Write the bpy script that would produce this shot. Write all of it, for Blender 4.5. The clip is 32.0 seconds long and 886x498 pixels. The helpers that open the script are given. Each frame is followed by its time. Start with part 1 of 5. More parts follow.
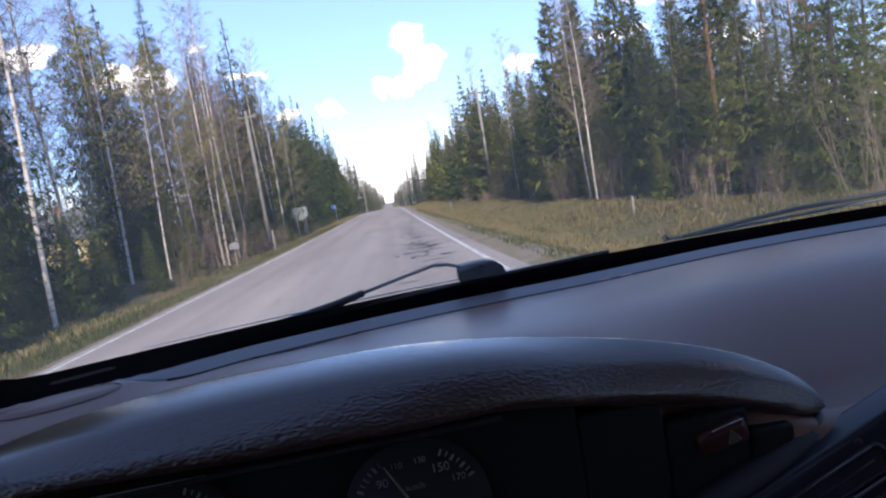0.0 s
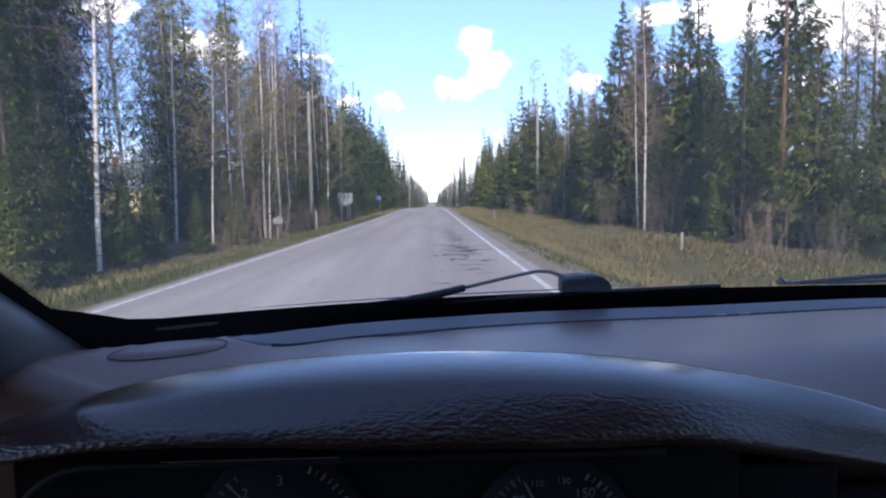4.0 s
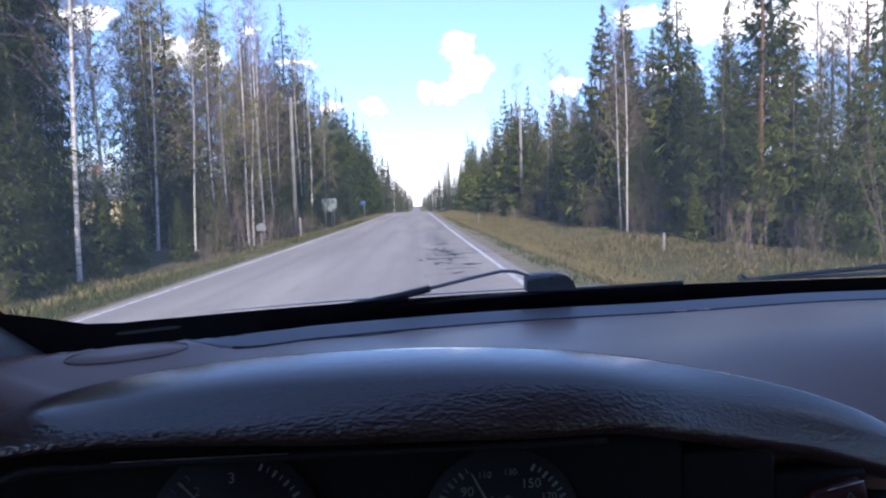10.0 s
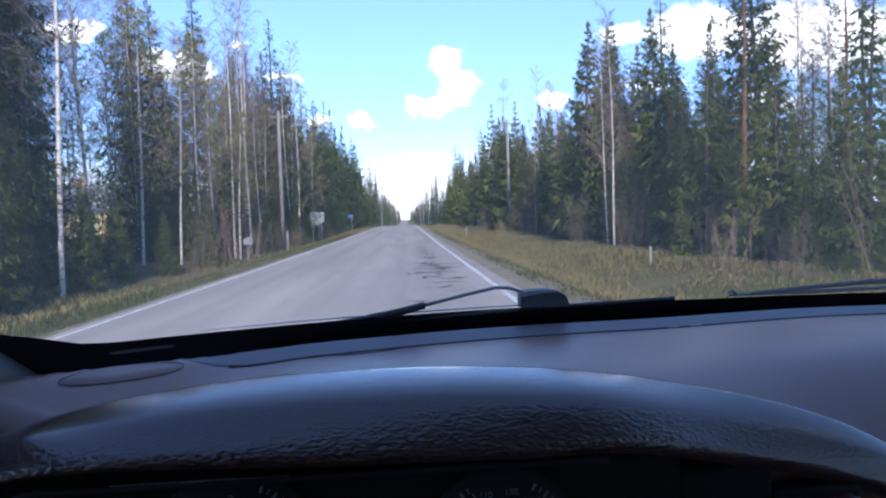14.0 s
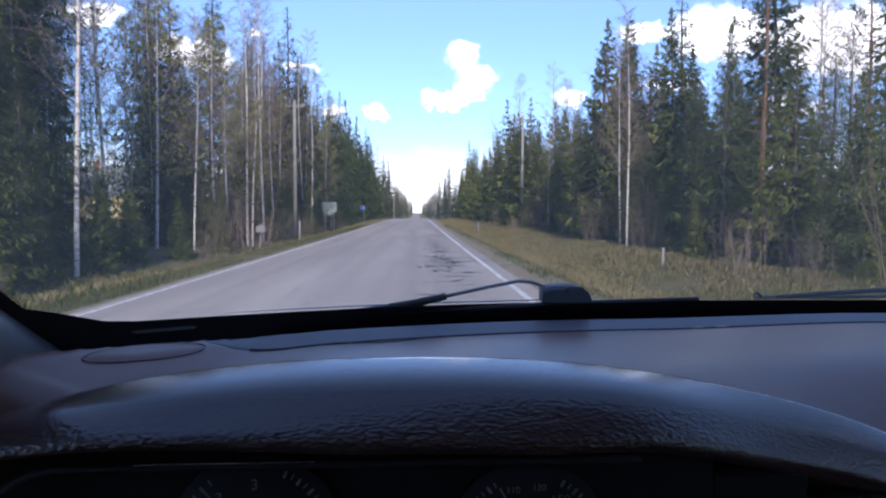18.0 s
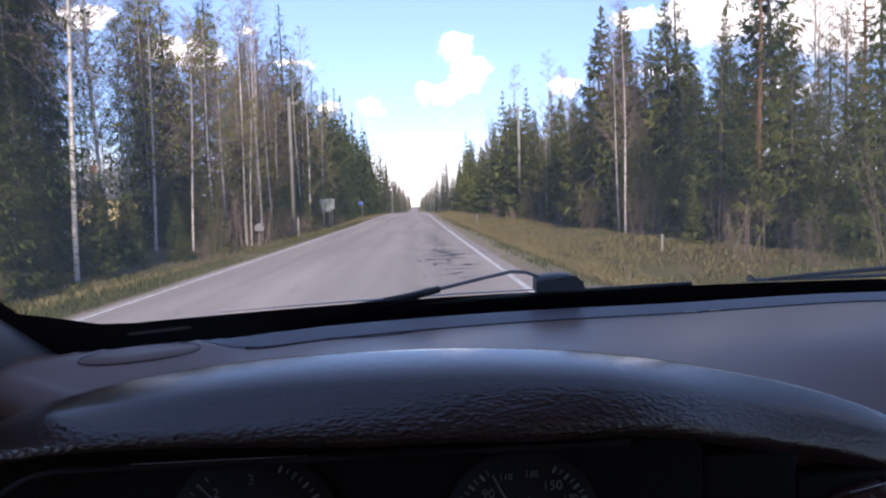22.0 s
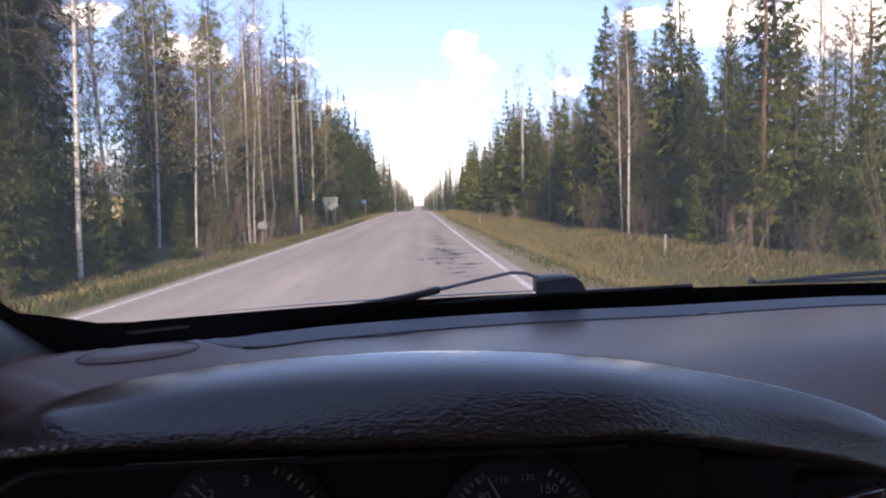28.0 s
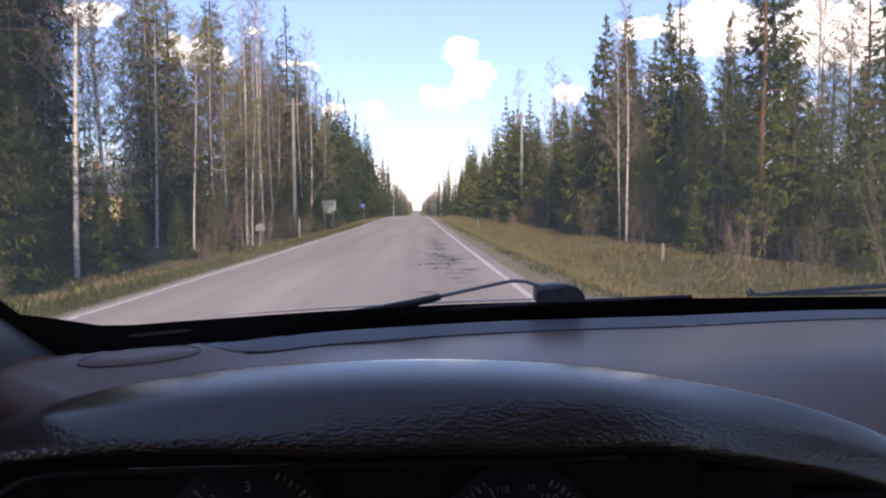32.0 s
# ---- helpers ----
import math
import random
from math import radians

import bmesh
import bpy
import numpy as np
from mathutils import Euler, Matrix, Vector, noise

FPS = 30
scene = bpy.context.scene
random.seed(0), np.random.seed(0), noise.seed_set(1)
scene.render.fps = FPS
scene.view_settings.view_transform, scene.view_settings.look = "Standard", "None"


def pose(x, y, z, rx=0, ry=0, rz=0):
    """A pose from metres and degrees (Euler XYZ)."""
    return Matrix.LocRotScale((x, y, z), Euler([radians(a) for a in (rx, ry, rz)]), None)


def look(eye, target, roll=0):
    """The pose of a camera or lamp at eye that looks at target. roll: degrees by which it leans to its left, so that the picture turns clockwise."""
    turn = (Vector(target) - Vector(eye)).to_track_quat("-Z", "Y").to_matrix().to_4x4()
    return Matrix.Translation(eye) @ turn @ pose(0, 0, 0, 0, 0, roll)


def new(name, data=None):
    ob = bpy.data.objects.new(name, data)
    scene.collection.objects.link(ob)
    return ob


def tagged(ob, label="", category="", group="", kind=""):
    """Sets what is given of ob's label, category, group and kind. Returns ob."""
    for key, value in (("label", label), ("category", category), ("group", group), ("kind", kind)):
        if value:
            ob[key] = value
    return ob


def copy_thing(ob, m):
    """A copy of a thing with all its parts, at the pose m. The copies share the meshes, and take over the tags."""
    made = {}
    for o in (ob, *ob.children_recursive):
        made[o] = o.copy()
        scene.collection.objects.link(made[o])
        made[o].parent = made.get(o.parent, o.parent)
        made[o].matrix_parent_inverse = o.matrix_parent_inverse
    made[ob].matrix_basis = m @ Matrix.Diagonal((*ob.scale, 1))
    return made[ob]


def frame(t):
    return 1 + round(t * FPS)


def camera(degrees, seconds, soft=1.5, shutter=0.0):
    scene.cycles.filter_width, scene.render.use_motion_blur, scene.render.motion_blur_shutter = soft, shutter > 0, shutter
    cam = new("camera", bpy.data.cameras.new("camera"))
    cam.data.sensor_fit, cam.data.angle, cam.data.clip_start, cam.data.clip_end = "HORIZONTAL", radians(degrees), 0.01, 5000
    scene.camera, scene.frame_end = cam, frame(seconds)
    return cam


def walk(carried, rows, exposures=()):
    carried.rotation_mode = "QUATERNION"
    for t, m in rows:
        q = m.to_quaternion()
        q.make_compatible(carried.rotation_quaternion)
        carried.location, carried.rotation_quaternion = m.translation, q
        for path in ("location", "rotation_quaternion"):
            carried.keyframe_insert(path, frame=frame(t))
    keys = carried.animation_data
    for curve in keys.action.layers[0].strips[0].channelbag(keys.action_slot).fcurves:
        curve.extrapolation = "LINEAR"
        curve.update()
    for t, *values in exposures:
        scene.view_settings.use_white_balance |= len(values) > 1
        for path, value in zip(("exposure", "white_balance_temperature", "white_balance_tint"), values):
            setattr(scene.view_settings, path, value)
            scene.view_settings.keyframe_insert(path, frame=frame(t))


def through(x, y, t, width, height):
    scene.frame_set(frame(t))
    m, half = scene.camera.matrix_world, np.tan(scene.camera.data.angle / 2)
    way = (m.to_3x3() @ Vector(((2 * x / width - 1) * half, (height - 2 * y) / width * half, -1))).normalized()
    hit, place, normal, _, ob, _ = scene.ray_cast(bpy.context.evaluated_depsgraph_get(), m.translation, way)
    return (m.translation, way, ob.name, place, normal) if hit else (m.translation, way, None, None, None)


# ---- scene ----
# A parked car on a straight forest road, filmed from just over the instrument hood.
# x to the right, y along the road, z up; the camera is held near (0, 0, EYE).
EYE = 1.25
cam = camera(72.0, 32.0, soft=2.2)

# seconds, yaw, pitch, roll, and the small shifts of the held camera
HELD = [
    (0, -4.17, -5.10, 10.00, 0.087, -0.039, 0.003),
    (0.5, -5.91, -4.64, 8.69, 0.050, -0.032, 0.007),
    (1, -6.54, -3.14, 6.28, 0.038, -0.032, 0.000),
    (1.5, -6.32, -3.31, 5.61, 0.027, -0.029, -0.001),
    (2, -6.59, -2.75, 3.62, 0.004, -0.016, 0.009),
    (2.5, -6.04, -2.58, 1.80, -0.007, -0.013, 0.011),
    (3, -3.67, -3.86, 1.79, -0.002, -0.006, 0.012),
    (3.5, -1.05, -4.47, 1.92, -0.006, 0.006, 0.006),
    (5.5, -2.33, -3.86, -0.80, -0.013, 0.006, -0.003),
    (6, -2.72, -3.64, -1.00, -0.010, 0.007, -0.004),
    (6.5, -2.97, -3.17, -1.07, -0.012, 0.006, -0.007),
    (7, -2.77, -2.89, 0.69, -0.014, -0.001, -0.006),
    (7.5, -2.87, -3.07, -0.41, -0.015, 0.005, -0.006),
    (8, -2.80, -3.03, -0.14, -0.007, 0.002, -0.009),
    (8.5, -2.38, -3.85, -0.30, -0.001, 0.001, 0.000),
    (9, -2.65, -4.18, -0.00, 0.001, 0.001, 0.001),
    (9.5, -2.61, -4.08, 0.30, 0.006, -0.005, -0.000),
    (10, -2.24, -4.05, 2.05, 0.017, -0.006, -0.003),
    (10.5, -2.32, -3.93, 3.14, 0.015, -0.006, -0.003),
    (11, -2.27, -3.64, 1.84, 0.010, -0.005, 0.003),
    (11.5, -1.15, -4.23, 2.81, 0.015, -0.003, 0.013),
    (12, -1.71, -2.68, 2.63, 0.008, -0.000, 0.006),
    (12.5, -2.59, -2.29, 1.51, 0.000, 0.003, 0.005),
    (13, -2.96, -2.51, 2.39, 0.004, -0.000, 0.005),
    (13.5, -3.24, -2.57, 2.14, 0.007, -0.007, 0.001),
    (14, -3.44, -2.82, 2.07, 0.008, -0.008, 0.002),
    (14.5, -3.17, -3.42, 3.60, 0.015, -0.009, -0.000),
    (16.5, -3.96, -3.22, 1.90, -0.007, -0.004, -0.000),
    (17, -3.76, -2.98, 0.83, -0.014, -0.003, -0.002),
    (17.5, -2.96, -2.75, -0.16, -0.021, 0.005, 0.001),
    (18, -2.42, -3.34, 0.13, -0.008, 0.003, -0.003),
    (18.5, -2.29, -3.33, 0.02, -0.006, 0.001, -0.005),
    (19, -1.85, -3.36, 0.61, 0.001, -0.002, -0.003),
    (19.5, -1.59, -3.69, 1.71, 0.006, -0.003, -0.002),
    (20, -1.65, -3.93, 1.79, 0.001, -0.002, -0.001),
    (20.5, -2.04, -4.12, 1.21, 0.000, -0.001, 0.002),
    (21, -2.24, -4.27, 1.36, 0.004, -0.001, 0.001),
    (21.5, -2.32, -4.17, 2.04, 0.003, -0.000, -0.003),
    (22, -2.45, -4.00, 1.92, 0.001, -0.002, -0.003),
    (22.5, -2.52, -3.82, 1.54, 0.003, -0.002, -0.001),
    (23, -2.37, -3.62, 1.50, 0.001, -0.001, -0.001),
    (23.5, -2.50, -3.49, 1.03, -0.002, 0.000, -0.001),
    (24, -2.66, -3.51, 0.41, -0.008, 0.003, -0.001),
    (24.5, -2.64, -3.53, 0.52, -0.011, 0.003, 0.001),
    (25, -2.43, -3.21, -0.17, -0.010, 0.001, -0.001),
    (25.5, -2.41, -3.40, 0.22, -0.002, 0.000, -0.002),
    (27.5, -2.12, -4.13, 1.19, 0.006, -0.004, 0.001),
    (28, -2.18, -4.09, 1.55, 0.005, -0.001, -0.001),
    (28.5, -2.41, -4.13, 0.99, 0.008, -0.003, -0.001),
    (29, -2.28, -4.26, 1.88, 0.002, 0.000, -0.000),
    (29.5, -2.31, -4.03, 1.58, 0.003, -0.003, 0.002),
    (30, -2.46, -4.00, 1.45, -0.000, -0.001, 0.001),
    (30.5, -2.23, -3.68, 1.35, 0.002, -0.001, -0.001),
    (31, -2.39, -3.77, 1.65, 0.000, -0.002, 0.001),
    (31.5, -2.48, -3.43, 1.29, 0.000, -0.001, -0.002),
    (32, -2.41, -3.61, 0.61, -0.000, -0.003, 0.002),]


def held_pose(yaw, pitch, roll, x, y, z):
    return pose(x, y, EYE + z, 0, 0, yaw) @ pose(0, 0, 0, pitch) @ pose(0, 0, 0, 0, roll) @ pose(0, 0, 0, 90)


walk(cam, [(r[0], held_pose(*r[1:])) for r in HELD],
     exposures=[(0, 1.36, 7050, 19), (3, 1.32, 6650, 18), (6, 1.33, 6450, 19), (10, 1.44, 6400, 19), (14, 1.34, 6100, 16), (17, 1.10, 6250, 17), (18.5, 1.15, 6450, 19), (20, 1.34, 6800, 21), (22, 1.26, 7250, 23), (25, 1.18, 7600, 23), (28, 1.46, 8150, 24), (29.5, 1.44, 8200, 24), (32, 1.24, 8050, 24)])

# ---- sky and sun ----
SUN_EL, SUN_AZ = radians(29), radians(178)   # the sun stands behind the car
world = bpy.data.worlds.new("sky")
scene.world = world
world.use_nodes = True
wn, wl = world.node_tree.nodes, world.node_tree.links
wn.clear()


def wmath(op, a, b=None, clamp=False):
    n = wn.new("ShaderNodeMath")
    n.operation, n.use_clamp = op, clamp
    for i, v in enumerate((a, b)):
        if v is None:
            continue
        if isinstance(v, (int, float)):
            n.inputs[i].default_value = v
        else:
            wl.new(v, n.inputs[i])
    return n.outputs[0]


def wstep(v, lo, hi, to0=0.0, to1=1.0):
    n = wn.new("ShaderNodeMapRange")
    n.interpolation_type = "SMOOTHSTEP"
    wl.new(v, n.inputs["Value"])
    for key, value in (("From Min", lo), ("From Max", hi), ("To Min", to0), ("To Max", to1)):
        n.inputs[key].default_value = value
    return n.outputs[0]


out_w, back = wn.new("ShaderNodeOutputWorld"), wn.new("ShaderNodeBackground")
back.inputs["Strength"].default_value = 0.148
wl.new(back.outputs[0], out_w.inputs[0])
sky = wn.new("ShaderNodeTexSky")
sky.sky_type, sky.sun_disc, sky.sun_elevation, sky.sun_rotation = "NISHITA", False, SUN_EL, SUN_AZ
sky.air_density, sky.dust_density, sky.ozone_density = 1.0, 0.12, 2.8
tc, sep = wn.new("ShaderNodeTexCoord"), wn.new("ShaderNodeSeparateXYZ")
wl.new(tc.outputs["Generated"], sep.inputs[0])
dx, dy, dz = sep.outputs
ahead = wmath("MAXIMUM", dy, 0.02)
u, v = wmath("DIVIDE", dx, ahead), wmath("DIVIDE", dz, ahead)
uv = wn.new("ShaderNodeCombineXYZ")
wl.new(u, uv.inputs[0]), wl.new(v, uv.inputs[1])
# ragged cloud edges: the place on the sky is shaken by two noises
rag = wn.new("ShaderNodeTexNoise")
rag.inputs["Scale"].default_value, rag.inputs["Detail"].default_value, rag.inputs["Roughness"].default_value = 30.0, 6.0, 0.68
wl.new(uv.outputs[0], rag.inputs["Vector"])
shift = wn.new("ShaderNodeVectorMath")
shift.operation = "MULTIPLY_ADD"
shift.inputs[1].default_value, shift.inputs[2].default_value = (0.066, 0.066, 0.0), (-0.033, -0.033, 0.0)
wl.new(rag.outputs["Color"], shift.inputs[0])
place = wn.new("ShaderNodeVectorMath")
place.operation = "ADD"
wl.new(uv.outputs[0], place.inputs[0]), wl.new(shift.outputs[0], place.inputs[1])
# fair-weather clouds ahead: tangent across, tangent up, half width, half height
CLOUDS = ((0.072, 0.256, 0.031, 0.0258), (0.098, 0.22, 0.031, 0.0258), (0.082, 0.198, 0.0292, 0.0189), (0.044, 0.18, 0.031, 0.0146),
          (0.016, 0.186, 0.0138, 0.0112), (-0.37, 0.259, 0.0645, 0.0206), (-0.325, 0.242, 0.0387, 0.0224), (-0.066, 0.162, 0.0189, 0.0138),
          (-0.132, 0.16, 0.0224, 0.0095), (-0.185, 0.234, 0.031, 0.006), (-0.255, 0.284, 0.0155, 0.0069), (0.245, 0.188, 0.0292, 0.0112),
          (0.375, 0.296, 0.0473, 0.0172), (0.5, 0.294, 0.0946, 0.0473), (0.72, 0.284, 0.172, 0.0645), (0.62, 0.174, 0.0774, 0.0172),
          (-0.52, 0.314, 0.0602, 0.0172), (0.42, 0.209, 0.0516, 0.0103))
mask = None
for cu, cv, ru, rv in CLOUDS:
    sub = wn.new("ShaderNodeVectorMath")
    sub.operation = "MULTIPLY_ADD"
    sub.inputs[1].default_value, sub.inputs[2].default_value = (1 / ru, 1 / rv, 0), (-cu / ru, -cv / rv, 0)
    wl.new(place.outputs[0], sub.inputs[0])
    far = wn.new("ShaderNodeVectorMath")
    far.operation = "LENGTH"
    wl.new(sub.outputs[0], far.inputs[0])
    one = wmath("SUBTRACT", 1.0, far.outputs["Value"])
    mask = one if mask is None else wmath("MAXIMUM", mask, one)
mask = wmath("MULTIPLY", wstep(mask, -0.12, 0.35), wstep(dy, 0.3, 0.5))
# loose cumulus over the rest of the sky
dome = wmath("ADD", dz, 0.12)
dome_xy = wn.new("ShaderNodeCombineXYZ")
wl.new(wmath("DIVIDE", dx, dome), dome_xy.inputs[0]), wl.new(wmath("DIVIDE", dy, dome), dome_xy.inputs[1])
puff = wn.new("ShaderNodeTexNoise")
puff.inputs["Scale"].default_value, puff.inputs["Detail"].default_value = 1.3, 7.0
wl.new(dome_xy.outputs[0], puff.inputs["Vector"])
rest = wmath("MULTIPLY", wstep(puff.outputs["Fac"], 0.62, 0.80), wstep(dy, 0.55, 0.85, 1.0, 0.0))
# low bank of bright cloud towards the horizon
bank_noise = wn.new("ShaderNodeTexNoise")
bank_noise.inputs["Scale"].default_value, bank_noise.inputs["Detail"].default_value = 7.0, 6.0
wl.new(uv.outputs[0], bank_noise.inputs["Vector"])
bank = wstep(wmath("SUBTRACT", v, wmath("MULTIPLY", bank_noise.outputs["Fac"], 0.16)), -0.040, 0.035, 1.0, 0.0)
bank = wmath("MULTIPLY", bank, wstep(dy, 0.2, 0.5))
cover = wmath("MAXIMUM", wmath("MAXIMUM", mask, rest), wmath("MULTIPLY", bank, 0.92))
tone = wn.new("ShaderNodeMix")
tone.data_type = "RGBA"
tone.inputs["A"].default_value, tone.inputs["B"].default_value = (6.2, 6.6, 7.4, 1), (8.6, 8.6, 8.7, 1)
wl.new(rag.outputs["Fac"], tone.inputs["Factor"])
mix_w = wn.new("ShaderNodeMix")
mix_w.data_type = "RGBA"
clear = wn.new("ShaderNodeMix")
clear.data_type, clear.blend_type = "RGBA", "MULTIPLY"
clear.inputs["Factor"].default_value, clear.inputs["B"].default_value = 1.0, (0.90, 0.94, 1.03, 1)
wl.new(sky.outputs[0], clear.inputs["A"])
deep = wn.new("ShaderNodeMix")      # thin dry air: the blue goes deep down towards the horizon
deep.data_type, deep.blend_type = "RGBA", "MULTIPLY"
deep.inputs["B"].default_value = (0.60, 0.66, 0.80, 1)
wl.new(wstep(dz, 0.02, 0.62, 1.0, 0.0), deep.inputs["Factor"]), wl.new(clear.outputs["Result"], deep.inputs["A"])
wl.new(cover, mix_w.inputs["Factor"]), wl.new(deep.outputs["Result"], mix_w.inputs["A"]), wl.new(tone.outputs["Result"], mix_w.inputs["B"])
wl.new(mix_w.outputs["Result"], back.inputs["Color"])

sun = new("sun", bpy.data.lights.new("sun", "SUN"))
sun.data.energy, sun.data.angle, sun.data.color = 3.0, radians(0.6), (1.0, 0.95, 0.87)
sun.matrix_world = look((0, 0, 60), (-math.sin(SUN_AZ) * math.cos(SUN_EL), -math.cos(SUN_AZ) * math.cos(SUN_EL), 60 - math.sin(SUN_EL)))


# ---- materials ----
class Mat:
    """A node material: a principled surface with helpers for grain, wear and relief."""

    def __init__(self, name, rough=0.6, metal=0.0, spec=0.5):
        self.m = bpy.data.materials.new(name)
        self.m.use_nodes = True
        self.n, self.l = self.m.node_tree.nodes, self.m.node_tree.links
        self.b = self.n["Principled BSDF"]
        self.b.inputs["Roughness"].default_value, self.b.inputs["Metallic"].default_value = rough, metal
        self.b.inputs["Specular IOR Level"].default_value = spec
        self.tc = self.n.new("ShaderNodeTexCoord")

    def put(self, a, b):
        self.l.new(a, b)

    def coords(self, scale=(1, 1, 1), kind="Object"):
        mp = self.n.new("ShaderNodeMapping")
        mp.inputs["Scale"].default_value = scale
        self.put(self.tc.outputs[kind], mp.inputs[0])
        return mp.outputs[0]

    def noise(self, scale, detail=4, rough=0.55, stretch=(1, 1, 1)):
        t = self.n.new("ShaderNodeTexNoise")
        t.inputs["Scale"].default_value, t.inputs["Detail"].default_value, t.inputs["Roughness"].default_value = scale, detail, rough
        self.put(self.coords(stretch), t.inputs["Vector"])
        return t.outputs["Fac"]

    def voronoi(self, scale, feature="F1", stretch=(1, 1, 1)):
        t = self.n.new("ShaderNodeTexVoronoi")
        t.feature = feature
        t.inputs["Scale"].default_value = scale
        self.put(self.coords(stretch), t.inputs["Vector"])
        return t.outputs["Distance"]

    def ramp(self, value, lo, hi, c0, c1):
        r = self.n.new("ShaderNodeValToRGB")
        r.color_ramp.elements[0].position, r.color_ramp.elements[1].position = lo, hi
        r.color_ramp.elements[0].color, r.color_ramp.elements[1].color = (*c0, 1), (*c1, 1)
        self.put(value, r.inputs[0])
        return r.outputs[0]

    def mix(self, fac, a, b, how="MIX"):
        m = self.n.new("ShaderNodeMix")
        m.data_type, m.blend_type = "RGBA", how
        for key, value in (("Factor", fac), ("A", a), ("B", b)):
            if isinstance(value, (int, float)):
                m.inputs[key].default_value = value
            elif isinstance(value, tuple):
                m.inputs[key].default_value = (*value, 1)
            else:
                self.put(value, m.inputs[key])
        return m.outputs["Result"]

    def math(self, op, a, b=0.0):
        m = self.n.new("ShaderNodeMath")
        m.operation = op
        for i, value in enumerate((a, b)):
            if isinstance(value, (int, float)):
                m.inputs[i].default_value = value
            else:
                self.put(value, m.inputs[i])
        return m.outputs[0]

    def island(self):
        return self.n.new("ShaderNodeNewGeometry").outputs["Random Per Island"]

    def chance(self):
        return self.n.new("ShaderNodeObjectInfo").outputs["Random"]

    def colour(self, value):
        if isinstance(value, tuple):
            self.b.inputs["Base Color"].default_value = (*value, 1)
        else:
            self.put(value, self.b.inputs["Base Color"])
        return self

    def rough(self, value, lo, hi):
        r = self.n.new("ShaderNodeMapRange")
        r.inputs["To Min"].default_value, r.inputs["To Max"].default_value = lo, hi
        self.put(value, r.inputs[0]), self.put(r.outputs[0], self.b.inputs["Roughness"])
        return self

    def bump(self, value, strength, distance):
        bp = self.n.new("ShaderNodeBump")
        bp.inputs["Strength"].default_value, bp.inputs["Distance"].default_value = strength, distance
        self.put(value, bp.inputs["Height"])
        old = self.b.inputs["Normal"].links
        if old:
            self.put(old[0].from_socket, bp.inputs["Normal"])
        self.put(bp.outputs[0], self.b.inputs["Normal"])
        return self


def asphalt_mat():
    m = Mat("asphalt", 0.85, spec=0.35)
    speck = m.ramp(m.noise(90, 3, 0.7), 0.3, 0.75, (0.150, 0.134, 0.122), (0.405, 0.364, 0.333))
    broad = m.ramp(m.noise(0.5, 5, 0.6, (1, 0.15, 1)), 0.3, 0.7, (0.78, 0.77, 0.77), (1.15, 1.12, 1.1))
    tracks = m.ramp(m.noise(1.1, 4, 0.5, (1, 0.02, 1)), 0.35, 0.65, (0.84, 0.83, 0.84), (1.1, 1.1, 1.1))
    col = m.mix(1.0, m.mix(1.0, speck, broad, "MULTIPLY"), tracks, "MULTIPLY")
    patch = m.ramp(m.noise(2.2, 6, 0.65, (1, 0.4, 1)), 0.60, 0.72, (0, 0, 0), (1, 1, 1))
    col = m.mix(m.math("MULTIPLY", patch, 0.35), col, (0.07, 0.07, 0.072))
    return m.colour(col).bump(m.noise(120, 3), 0.5, 0.004).bump(m.noise(6, 4), 0.3, 0.01).m


def paint_mat():
    m = Mat("worn_road_paint", 0.7)
    wear = m.ramp(m.noise(9, 6, 0.7), 0.46, 0.62, (0, 0, 0), (1, 1, 1))
    col = m.mix(wear, m.mix(m.noise(40, 3), (0.44, 0.43, 0.415), (0.60, 0.59, 0.57)), (0.22, 0.215, 0.21))
    return m.colour(col).bump(m.noise(120, 3), 0.4, 0.003).m


def gravel_mat():
    m = Mat("gravel_shoulder", 0.95, spec=0.2)
    col = m.ramp(m.noise(55, 4, 0.75), 0.3, 0.75, (0.13, 0.105, 0.082), (0.34, 0.275, 0.215))
    col = m.mix(m.ramp(m.noise(1.4, 5), 0.38, 0.60, (0, 0, 0), (0.85, 0.85, 0.85)), col, (0.15, 0.13, 0.062))
    return m.colour(col).bump(m.noise(60, 4, 0.8), 0.9, 0.02).m


def ground_mat():
    m = Mat("verge_and_forest_floor", 0.95, spec=0.15)
    dry = m.mix(m.noise(14, 5, 0.7), (0.23, 0.185, 0.10), (0.11, 0.085, 0.045))
    green = m.mix(m.noise(9, 5, 0.7), (0.075, 0.095, 0.025), (0.13, 0.125, 0.045))
    col = m.mix(m.ramp(m.noise(0.45, 5, 0.6), 0.42, 0.62, (0, 0, 0), (1, 1, 1)), dry, green)
    col = m.mix(m.ramp(m.noise(2.4, 6, 0.7), 0.58, 0.75, (0, 0, 0), (1, 1, 1)), col, (0.05, 0.038, 0.024))
    return m.colour(col).bump(m.noise(22, 6, 0.75), 1.0, 0.07).m


